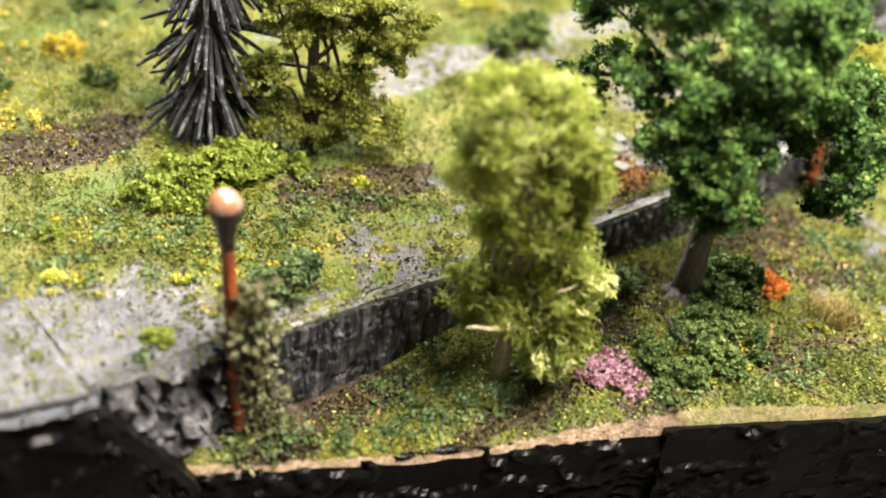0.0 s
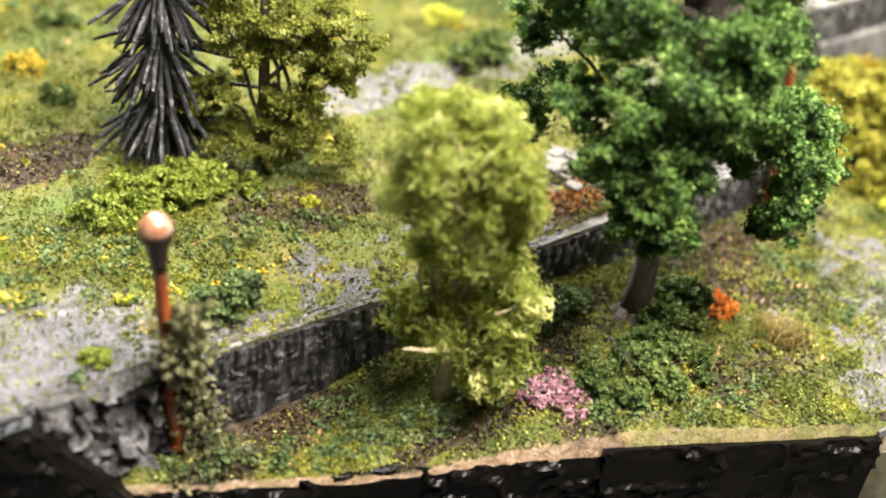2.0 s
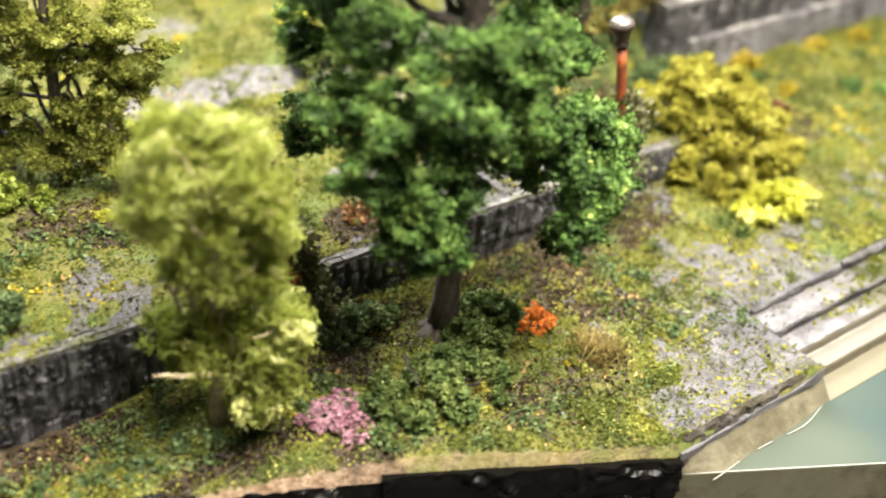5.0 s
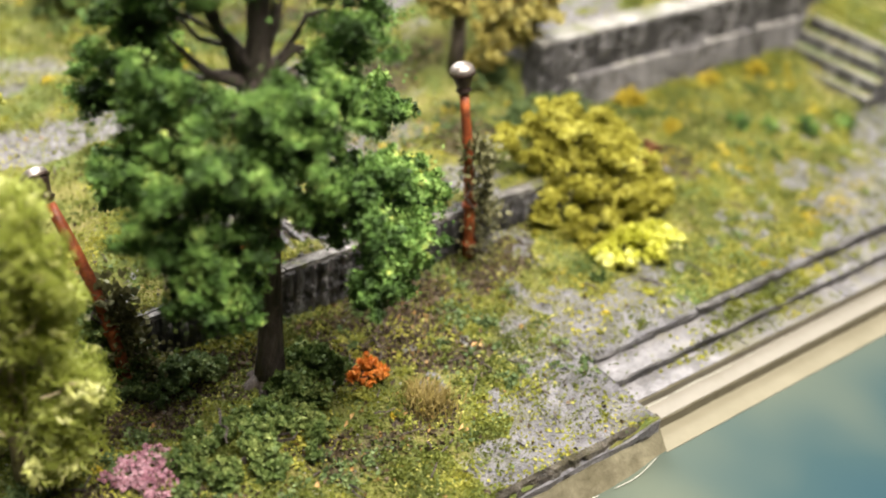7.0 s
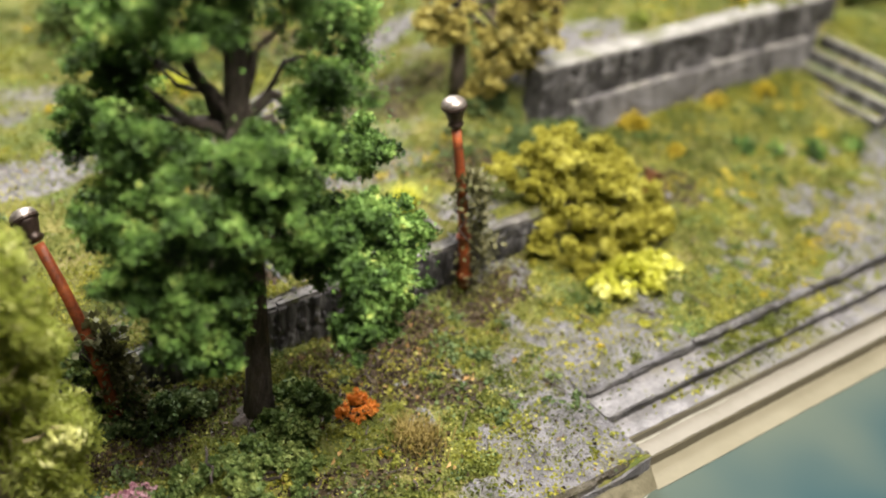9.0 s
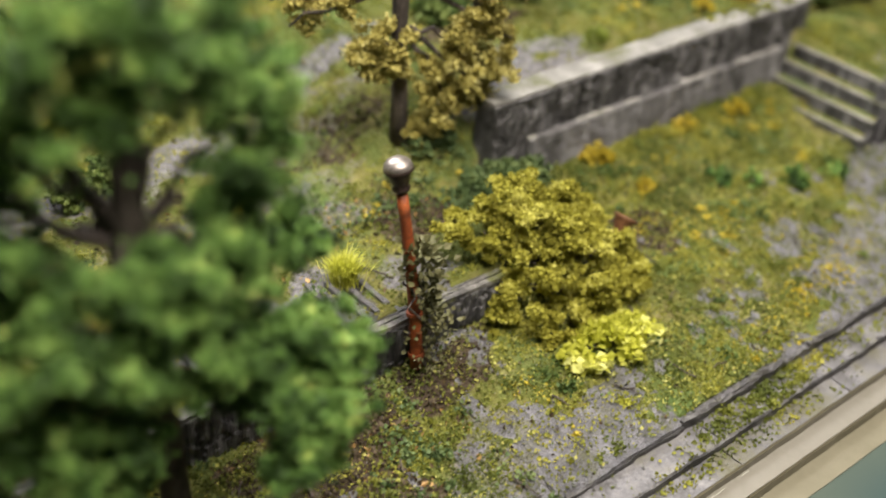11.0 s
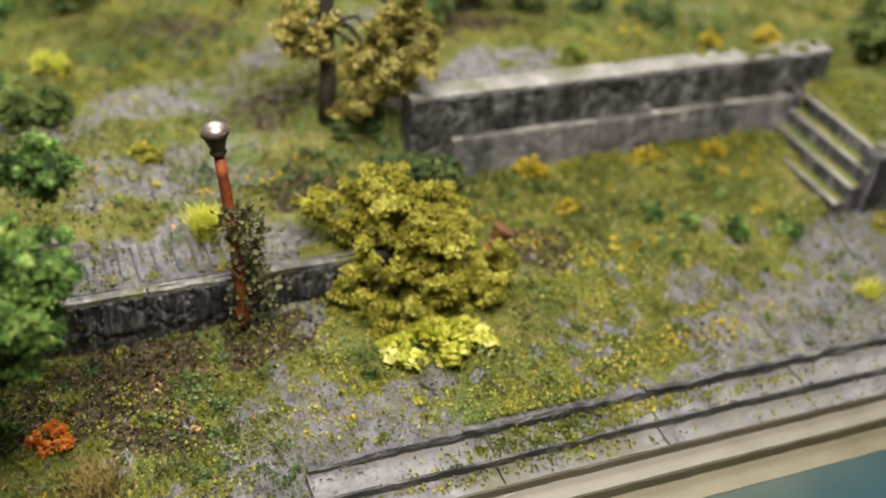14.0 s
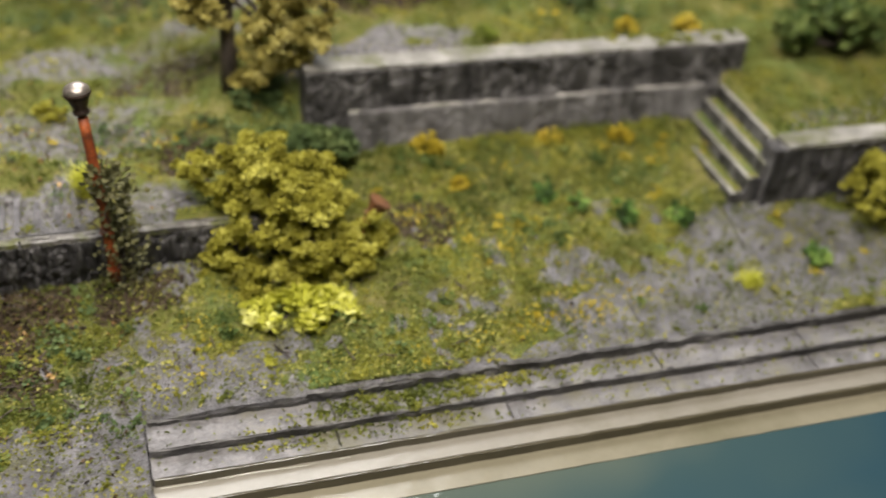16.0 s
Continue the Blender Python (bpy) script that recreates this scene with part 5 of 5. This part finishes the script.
shrub("dark_bush", (5.58, 3.26, -0.06), spread(5.56, 3.26, 0.04, 0.24, 0.2, 14, 0.08, 0.12, 64, 0.14), 0.03, 4500, DEEP, "dark green bush beside the tree trunk", "bush", 5, seed=7)
shrub("green_bush", (5.0, 3.0, -0.06), spread(5.03, 3.0, -0.02, 0.50, 0.29, 64, 0.035, 0.085, 65, 0.09), 0.030, 3400, DEEP, "low spreading green bush under the tree", "bush", 6, seed=8)
shrub("dark_bush", (4.86, 3.76, -0.08), spread(4.84, 3.74, -0.03, 0.34, 0.13, 20, 0.06, 0.10, 164, 0.10), 0.03, 3600, TEAL, "dark green undergrowth at the foot of the wall", "bush", 5, seed=17)
shrub("ivy", (4.60, 4.10, 0.27), [(4.60, 3.98, 0.22, 0.13), (4.70, 3.94, 0.12, 0.12), (4.52, 4.02, 0.32, 0.12), (4.62, 4.12, 0.36, 0.10), (4.44, 4.12, 0.34, 0.10), (4.78, 3.92, 0.02, 0.10), (4.60, 3.90, 0.04, 0.10)], 0.034, 4200, DEEP, "dark ivy hanging over the wall beside a lamp", "ivy", 5, seed=18, group="ivy on the lamps")
shrub("orange_flower", (5.94, 3.20, -0.07), spread(5.94, 3.20, -0.01, 0.11, 0.09, 9, 0.035, 0.055, 66, 0.05), 0.034, 620, ORANGE, "clump of orange flowers in the grass", "flower", 5, seed=9, slim=0.4, lump=0.6)
shrub("pink_flower", (4.42, 3.20, -0.10), spread(4.42, 3.19, -0.06, 0.22, 0.17, 30, 0.03, 0.05, 67, 0.04), 0.022, 900, PINK, "clump of pink flowers by the feathery tree", "flower", 5, seed=10)
shrub("pink_flower", (4.46, 2.97, -0.10), spread(4.48, 2.96, -0.07, 0.15, 0.09, 10, 0.03, 0.05, 68, 0.02), 0.018, 700, PINK, "sparse pink flowers near the board edge", "flower", 4, seed=11)
shrub("far_bush", (6.2, 6.05, 0.46), spread(6.2, 6.1, 0.56, 0.2, 0.15, 10, 0.09, 0.13, 69, 0.14), 0.035, 3000, DEEP, "dark green bush on the upper ground", "bush", 5, seed=12)
shrub("far_bush", (8.55, 5.32, 0.6), spread(8.55, 5.28, 0.60, 0.28, 0.16, 12, 0.08, 0.12, 70, 0.08), 0.03, 3000, TEAL, "dark green bush at the foot of the terrace wall", "bush", 5, seed=13)
shrub("far_bush", (9.85, 6.35, 0.9), spread(9.9, 6.4, 1.0, 0.6, 0.3, 18, 0.12, 0.18, 71, 0.16), 0.04, 2600, DEEP, "dark green bushes on the terrace", "bush", 5, seed=14)
shrub("far_bush", (8.8, 4.72, 0.28), spread(8.74, 4.76, 0.40, 0.34, 0.15, 26, 0.07, 0.12, 74, 0.12), 0.03, 3600, TEAL, "dark green bush at the end of the terrace wall", "bush", 5, seed=16)
shrub("corner_bush", (13.1, 3.55, 0.15), spread(13.15, 3.5, 0.35, 0.3, 0.2, 14, 0.10, 0.15, 72, 0.2), 0.03, 5000, OCHRE, "olive-yellow bush beside the stair wall", "bush", 5, seed=15)


FAR = [(13.6, 5.15, 0.72, 0.55, 0.3), (6.4, 8.2, 0.6, 0.5, 0.4)]
for j, (x, y, z, rx, ry) in enumerate(FAR):
    shrub("far_bush", (x, y, z), spread(x, y, z + 0.12, rx, ry, 14, 0.14, 0.2, 90 + j, 0.18), 0.045, 2200, DEEP, "dark green bush at the back of the model", "bush", 5, seed=40 + j)


def tuft(name, at, radius, n, length, material, label, category="tuft", seed=1, width=0.008, group="", lean=0.8):
    r = np.random.default_rng(seed)
    p = np.asarray(at, float) + np.c_[r.normal(size=(n, 2)) * radius * 0.45, np.zeros(n)]
    return single(name, blades(p, length, lean, width, seed), material, at, label, category, group)


tuft("grass_tuft", (7.12, 4.45, 0.39), 0.072, 950, 0.20, YELLOW, "bright yellow fibre grass tuft", seed=81)
tuft("grass_tuft", (6.12, 2.82, -0.08), 0.17, 700, 0.12, STRAW, "dry straw-coloured grass tuft", seed=82)
tuft("grass_tuft", (11.72, 2.98, 0.02), 0.09, 260, 0.11, YELLOW, "yellow grass tuft on the slabs", seed=83)
for j, (x, y, s) in enumerate([(10.45, 4.1, 1.0), (11.0, 3.78, 1.1), (11.45, 3.7, 0.9), (12.35, 3.12, 0.9), (10.7, 3.95, 0.7)]):
    shrub("moss_tuft", (x, y, float(low(x, y)) + 0.0), [(x, y, float(low(x, y)) + 0.04, 0.12 * s), (x + 0.05, y - 0.02, float(low(x, y)) + 0.03, 0.09 * s)], 0.02, 9000, GREEN, "round dark green moss tuft", "tuft", 1, seed=20 + j, group="moss tufts in the yard")


# ---- loose ground flock, too much to count ----
def scatter(name, region, n, density, height, size, material, label, seed, lift=0.6, slim=0.7, rise=0.006):
    x0, x1, y0, y1 = region
    r = np.random.default_rng(seed)
    x, y = r.uniform(x0, x1, n), r.uniform(y0, y1, n)
    keep = (r.random(n) < density(x, y)) & (y > front(x) + 0.03)
    x, y = x[keep], y[keep]
    at = np.c_[x, y, height(x, y) + rise + r.random(len(x)) * size * 0.35]
    return single(name, leaf_mesh(at, size, lift, seed, slim), material, ((x0 + x1) / 2, (y0 + y1) / 2, 0), label, "ground cover", kind="stuff")


def top_low(x, y):
    return np.maximum(turf_low(x, y), low(x, y) - 0.05 * smooth(0.16, 0.0, y - front(x)) * smooth(4.6, 4.1, x))


def top_high(x, y):
    return np.maximum(turf_high(x, y), high(x, y))


SOILS = {cover_low: SOIL_LOW, cover_high: SOIL_HIGH}


def patchy(scale, cut, seed, cover, base=0.05):
    return lambda x, y: (1 - 0.8 * blobs(x, y, SOILS.get(cover, ()))) * (base + np.clip(cover(x, y) - 0.3, 0, 1) * smooth(cut, cut + 0.12, fbm(np.c_[x, y], scale, 4, seed)))


GREEN_LOW = [(2.5, 3.9, 0.4, 0.2, 0.8), (4.47, 2.83, 0.5, 0.16, 0.6), (5.37, 2.58, 0.5, 0.14, 0.5), (9.6, 4.55, 0.8, 0.2, 0.45), (10.9, 4.3, 0.9, 0.2, 0.45), (9.6, 3.6, 0.6, 0.25, 0.4), (9.2, 3.15, 0.5, 0.15, 0.3), (10.3, 3.75, 0.5, 0.18, 0.35), (3.2, 3.72, 0.6, 0.2, 1), (3.65, 3.5, 0.5, 0.14, 0.9), (3.5, 3.97, 0.35, 0.18, 1), (3.45, 3.72, 0.35, 0.2, 1), (3.8, 3.42, 0.5, 0.15, 0.8), (4.3, 3.32, 0.4, 0.15, 0.6), (10.3, 4.5, 0.7, 0.22, 0.4), (11.4, 4.5, 0.5, 0.3, 0.35), (9.4, 4.4, 0.4, 0.25, 0.35), (6.9, 3.35, 0.35, 0.15, 0.5), (8, 3.35, 0.3, 0.2, 0.5)]
GREEN_HIGH = [(8.25, 4.95, 0.5, 0.3, 1), (8.5, 4.7, 0.35, 0.25, 1), (7.4, 7.0, 0.8, 0.3, 0.6), (3.59, 4.9, 0.45, 0.14, 1), (3.94, 4.72, 0.3, 0.12, 0.9), (3.24, 4.95, 0.35, 0.14, 0.9), (2.59, 5.4, 0.6, 0.3, 0.6), (1.89, 5.16, 0.4, 0.2, 0.7), (8.4, 5, 0.4, 0.3, 0.9), (7.6, 5.1, 0.4, 0.25, 0.7), (11, 6.3, 0.8, 0.4, 0.8), (11.8, 5.7, 0.5, 0.25, 0.8)]
GOLD_LOW = [(11.5, 4.5, 0.35, 0.2, 0.8), (10.2, 4.5, 0.5, 0.12, 0.5), (9.95, 2.95, 0.35, 0.12, 1), (10.4, 2.92, 0.3, 0.12, 0.9), (9.71, 4.72, 0.14, 0.1, 1), (9.86, 4.33, 0.2, 0.12, 0.9), (10.78, 4.72, 0.2, 0.08, 1), (11.36, 4.7, 0.25, 0.1, 1), (9.83, 3.95, 0.3, 0.15, 0.7), (9.45, 4.05, 0.2, 0.15, 0.7), (9.9, 3.7, 0.3, 0.15, 0.8), (10.6, 3.1, 0.5, 0.15, 0.5), (9.4, 2.8, 0.6, 0.2, 0.35), (6.02, 2.83, 0.3, 0.15, 0.4)]
GOLD_HIGH = [(3.49, 4.46, 0.25, 0.14, 1), (3.4, 4.62, 0.2, 0.1, 0.8), (2.79, 5.16, 0.3, 0.12, 0.7), (2.23, 5.51, 0.3, 0.12, 0.6), (2.97, 4.79, 0.4, 0.12, 0.6), (3.12, 7.6, 0.14, 0.1, 1), (2.09, 6.7, 0.7, 0.3, 0.5), (11.64, 5.42, 0.2, 0.15, 1), (12.3, 5.4, 0.4, 0.12, 1), (10.6, 6.5, 0.3, 0.2, 0.9), (7.2, 4.95, 0.2, 0.1, 0.6), (7.6, 5, 0.3, 0.1, 0.6)]


def with_blobs(f, rows, gain=0.9):
    return lambda x, y: f(x, y) + gain * blobs(x, y, rows) * (fbm(np.c_[x, y], 14.0, 3, 77) > 0.45)


YARD_L, YARD_R, UP_L, UP_R = (2.05, 7.28, 1.96, 4.05), (7.3, 13.4, 2.58, 4.85), (0.3, 8.7, 4.06, 9.0), (8.75, 14.5, 5.1, 8.0)
for k, (zone, cover, height, n) in enumerate([(YARD_L, cover_low, top_low, 80000), (YARD_R, cover_low, top_low, 80000), (UP_L, cover_high, top_high, 160000), (UP_R, cover_high, top_high, 40000)]):
    scatter("moss_flock", zone, n, patchy(2.4, 0.36, 31, cover, 0.17), height, 0.022, MOSS, "fine green and yellow moss flock", 400 + k)
    scatter("green_flock", zone, n // 3, with_blobs(patchy(1.3, 0.62, 35, cover, 0.005), GREEN_LOW if k < 2 else GREEN_HIGH), height, 0.030, TEAL if k in (0, 2) else DEEP, "dark green leaf flock", 410 + k)
    scatter("gold_flock", zone, n // 4, with_blobs(patchy(1.5, (0.90, 0.60, 0.72, 0.60)[k], 37, cover, 0.0), GOLD_LOW if k < 2 else GOLD_HIGH, (0.7, 1.0, 0.6, 1.0)[k]), height, 0.024, GOLD, "golden yellow flock", 420 + k)
    scatter("fine_flock", zone, n, patchy(3.0, 0.34, 33, cover, 0.04), height, 0.014, MOSS, "very fine green flock", 450 + k)
    scatter("grit", zone, n // 14, lambda x, y: 0.5 * np.ones(len(x)), height, 0.014, GRIT, "pale stone grit", 440 + k, rise=0.002)
scatter("pale_flock", YARD_R, 34000, patchy(2.1, 0.38, 39, cover_low, 0.04), top_low, 0.024, PALE_MOSS, "pale yellow-green moss flock", 475)
scatter("pale_flock", YARD_L, 16000, patchy(2.1, 0.40, 39, cover_low, 0.04), top_low, 0.022, PALE_MOSS, "pale yellow-green moss flock", 476)
LANDING = (12.4, 15.5, 3.86, 5.0)


def landing_top(x, y):
    return 0.625 + 0.06 * smooth(4.2, 5.0, y) + 0.05 * (fbm(np.c_[x, y], 5.0, 4, 8) - 0.5)


def landing_cover(x, y):
    return np.clip(0.9 + 1.6 * (fbm(np.c_[x, y], 2.5, 4, 14) - 0.5), 0, 1.3)


scatter("moss_flock", LANDING, 16000, patchy(2.4, 0.40, 31, landing_cover, 0.1), landing_top, 0.024, MOSS, "fine green and yellow moss flock", 471)
scatter("green_flock", LANDING, 6000, patchy(1.8, 0.52, 35, landing_cover, 0.02), landing_top, 0.032, DEEP, "dark green leaf flock", 472)
scatter("grit", LANDING, 5000, lambda x, y: 0.8 * blobs(x, y, [(12.9, 4.1, 0.6, 0.2, 1.0), (13.8, 4.3, 0.5, 0.25, 0.8)]), landing_top, 0.03, GRIT, "pale stone grit", 473, rise=0.004)
scatter("gold_flock", LANDING, 2500, patchy(2.0, 0.55, 37, landing_cover, 0.02), landing_top, 0.026, GOLD, "golden yellow flock", 474)
for k, (zone, rows, height, n) in enumerate([(YARD_L, SOIL_LOW, top_low, 26000), (YARD_R, SOIL_LOW, top_low, 14000), (UP_L, SOIL_HIGH, top_high, 60000)]):
    scatter("leaf_litter", zone, n, lambda x, y: 0.03 + 0.8 * blobs(x, y, rows), height, 0.032, LITTER, "brown fallen leaves and bark bits", 430 + k, 0.9)

for k, (zone, rows, height, n) in enumerate([(YARD_L, [(5.6, 2.7, 0.8, 0.4, 1), (2.9, 3.6, 0.5, 0.3, 0.7), (6.7, 3.4, 0.7, 0.4, 0.9)], top_low, 2600), (UP_L, [(3.0, 5.0, 1.4, 0.5, 0.2), (6.8, 5.0, 1.2, 0.7, 0.9)], top_high, 5000)]):
    scatter("fallen_leaves", zone, n, lambda x, y: 0.02 + 0.35 * blobs(x, y, rows), height, 0.042, FALLEN, "single tan and orange fallen leaves", 480 + k, 1.6, 0.5)


# ---- moss cushions and twigs ----
def cushions(name, region, n, density, height, radius, per, size, material, label, seed):
    x0, x1, y0, y1 = region
    r = np.random.default_rng(seed)
    x, y = r.uniform(x0, x1, n), r.uniform(y0, y1, n)
    keep = (r.random(n) < density(x, y)) & (y > front(x) + 0.08)
    x, y = np.repeat(x[keep], per), np.repeat(y[keep], per)
    rad = np.repeat(radius * r.uniform(0.5, 1.5, keep.sum()), per)
    o = r.normal(size=(len(x), 3)) * rad[:, None] * [0.6, 0.6, 0.35]
    at = np.c_[x + o[:, 0], y + o[:, 1], height(x, y) + 0.35 * rad + np.abs(o[:, 2])]
    return single(name, leaf_mesh(at, size, 0.6, seed, 0.75), material, ((x0 + x1) / 2, (y0 + y1) / 2, 0), label, "ground cover", kind="stuff")


for k, (zone, cover, height, n, g, y) in enumerate([(YARD_L, cover_low, top_low, 1100, GREEN_LOW, GOLD_LOW), (YARD_R, cover_low, top_low, 1000, GREEN_LOW, GOLD_LOW), (UP_L, cover_high, top_high, 3000, GREEN_HIGH, GOLD_HIGH), (UP_R, cover_high, top_high, 900, GREEN_HIGH, GOLD_HIGH)]):
    cushions("moss_cushions", zone, n, patchy(2.0, 0.42, 51, cover, 0.12), height, 0.040, 26, 0.022, MOSS, "low cushions of olive moss", 600 + k)
    cushions("green_cushions", zone, n, with_blobs(patchy(1.2, 0.56, 35, cover, 0.01), g, 1.0), height, 0.05, 30, 0.028, TEAL if k in (0, 2) else DEEP, "low leafy green ground plants", 610 + k)
    cushions("gold_cushions", zone, n // 2, with_blobs(patchy(1.5, 0.90 if k == 0 else 0.60, 37, cover, 0.01), y, 0.8), height, 0.035, 24, 0.022, GOLD, "small cushions of golden flock", 620 + k)


cushions("moss_cushions", (9.05, 12.0, 4.66, 4.84), 130, lambda x, y: 0.25 + 0.75 * (fbm(np.c_[x, y], 3.0, 3, 58) > 0.5), top_low, 0.045, 26, 0.022, MOSS, "olive moss along the foot of the terrace wall", 630)
cushions("moss_cushions", (11.2, 12.5, 4.95, 5.15), 40, lambda x, y: smooth(11.1, 12.2, x), lambda x, y: np.full(len(x), 0.955), 0.030, 26, 0.022, MOSS, "olive moss creeping over the worn coping", 631)


def twigs(name, region, n, height, seed):
    x0, x1, y0, y1 = region
    r = np.random.default_rng(seed)
    out = []
    while len(out) < n:
        x, y, a, L = r.uniform(x0, x1), r.uniform(y0, y1), r.uniform(0, 6.3), r.uniform(0.06, 0.2)
        if y < front(x) + 0.15:
            continue
        z = float(height(np.array([x]), np.array([y]))[0]) + 0.02
        e = np.array([math.cos(a), math.sin(a), r.uniform(-0.05, 0.15)]) * L
        out.append(tube(wavy((x, y, z), np.array([x, y, z]) + e, 4, 0.006, int(r.integers(9999))), [0.007, 0.006, 0.005, 0.003], 5))
    return single(name, joined(*out), BARK, ((x0 + x1) / 2, (y0 + y1) / 2, 0), "scattered thin brown twigs on the ground", "twigs", kind="stuff")


twigs("twigs", (2.6, 7.2, 2.2, 3.85), 60, top_low, 71)
twigs("twigs", (7.4, 9.6, 2.7, 3.9), 18, top_low, 72)
twigs("twigs", (2.0, 8.2, 4.2, 6.0), 60, top_high, 73)

# green growth spilling over the quay steps
def quay_top(x, y):
    return np.where(y > 2.55, 0.0, np.where(y > 2.345, -0.078, np.where(y > 2.175, -0.14, -0.205)))


scatter("quay_moss", (7.3, 13.4, 2.19, 2.54), 9000, lambda x, y: 0.05 + blobs(x, y, [(8.85, 2.42, 0.6, 0.14, 1.0), (9.3, 2.48, 0.7, 0.08, 0.9), (8.3, 2.3, 0.5, 0.1, 0.4), (9.0, 2.25, 0.5, 0.05, 0.4), (10.3, 2.45, 0.6, 0.06, 0.3)]), quay_top, 0.026, MOSS, "yellow-green moss on the quay steps", 460)
cushions("quay_cushions", (8.2, 10.0, 2.2, 2.54), 90, lambda x, y: 0.1 + blobs(x, y, [(8.9, 2.44, 0.5, 0.12, 1.0), (9.35, 2.48, 0.5, 0.08, 0.8)]), quay_top, 0.035, 26, 0.022, MOSS, "moss cushions on the quay steps", 461)
single("stick", tube(wavy((4.93, 3.26, 0.10), (4.83, 2.98, 0.10), 6, 0.008, 3), [0.008, 0.009, 0.008, 0.007, 0.006, 0.004], 6), BARK, (4.87, 3.2, 0.05), "thin brown stick lying in a bush", "stick")

# ---- small flowers, tufts and rubble on the upper ground ----
for j, (x, y, up, s, m, label) in enumerate([
        (3.92, 5.06, 1, 0.05, YELLOW, "small bright yellow flower cluster"), (2.48, 4.72, 1, 0.04, YELLOW, "small bright yellow flower cluster"),
        (1.90, 5.06, 1, 0.05, YELLOW, "small bright yellow flower cluster"), (8.13, 2.88, 0, 0.03, YELLOW, "small bright yellow flower cluster"),
        (3.03, 7.5, 1, 0.12, GOLD, "golden moss tuft on the far ground"), (6.37, 6.82, 1, 0.13, YELLOW, "pale yellow tuft on the far ground"),
        (9.71, 4.72, 0, 0.11, GOLD, "golden moss tuft at the terrace foot"), (10.75, 4.72, 0, 0.08, GOLD, "golden moss tuft at the terrace foot"),
        (11.36, 4.68, 0, 0.09, GOLD, "golden moss tuft at the terrace foot"), (9.86, 4.33, 0, 0.06, GOLD, "golden moss tuft at the terrace foot"),
        (11.64, 5.42, 1, 0.09, GOLD, "golden moss tuft on the terrace"), (12.2, 5.4, 1, 0.10, GOLD, "golden moss tuft on the terrace"),
        (2.15, 4.34, 1, 0.07, BRIGHT, "bright green moss tuft on the slabs"), (2.02, 5.38, 1, 0.06, BRIGHT, "bright green moss tuft on the slabs"),
        (3.05, 6.95, 1, 0.11, DEEP, "dark green moss tuft on the far ground"), (2.35, 7.15, 1, 0.12, DEEP, "dark green moss tuft on the far ground"),
        (3.55, 8.1, 1, 0.14, DEEP, "dark green moss tuft on the far ground"), (6.9, 5.45, 1, 0.10, OCHRE, "olive moss tuft near a lamp"),
        (10.9, 6.2, 1, 0.16, TEAL, "dark green moss tuft on the terrace"), (11.35, 5.95, 1, 0.18, TEAL, "dark green moss tuft on the terrace"),
        (13.6, 5.5, 1, 0.24, DEEP, "dark green moss tuft on the terrace"), (10.4, 5.5, 1, 0.08, BRIGHT, "bright green moss tuft on the terrace")]):
    z = float(top_high(np.array([x]), np.array([y]))[0]) if up else float(top_low(np.array([x]), np.array([y]))[0])
    rows = [(x, y, z + s * 0.4, s), (x + s * 0.6, y - s * 0.3, z + s * 0.3, s * 0.7), (x - s * 0.5, y + s * 0.4, z + s * 0.3, s * 0.7)]
    shrub("moss_tuft", (x, y, z), rows, 0.022, 6000, m, label, "tuft", 1, seed=120 + j, group="moss tufts in the yard", fine=s > 0.055)


def stone(at, size, seed, material, label, group):
    """A broken stone: a rough block, turned at random."""
    r = np.random.default_rng(seed)
    sx, sy, sz = size
    v, f = rough_block(-sx, sx, -sy, sy, -sz, sz, min(size) * 0.45, min(size) * 0.55, seed, 0.9 / max(size))
    a = r.uniform(0, 6.3)
    v = v @ np.array([[math.cos(a), -math.sin(a), 0], [math.sin(a), math.cos(a), 0], [0, 0, 1]]) + np.asarray(at, float)
    return single("stone", (v, f), material, at, label, "stone", group)


r = np.random.default_rng(91)
for j in range(16):
    x, y = 5.72 + r.normal() * 0.13, 4.55 + r.normal() * 0.13
    s = r.uniform(0.02, 0.06)
    stone((x, y, float(high(x, y)) + s * 0.6 + 0.01), (s * 1.3, s, s * 0.7), 900 + j, RUBBLE, "pale broken stone in a rubble heap", "rubble on the upper ground")
for j, (x, y, s) in enumerate([(6.16, 4.66, 0.05), (6.13, 4.40, 0.05)]):
    stone((x, y, float(high(x, y)) + 0.02), (s * 1.3, s * 0.8, 0.022), 930 + j, RUBBLE, "pale flat stone fragment on the slabs", "rubble on the upper ground")
cushions("fallen_leaves", (5.2, 6.0, 4.1, 4.5), 60, lambda x, y: blobs(x, y, [(5.55, 4.3, 0.35, 0.18, 1.0)]), top_high, 0.05, 22, 0.035, RUSSET, "heap of russet fallen leaves", 470)
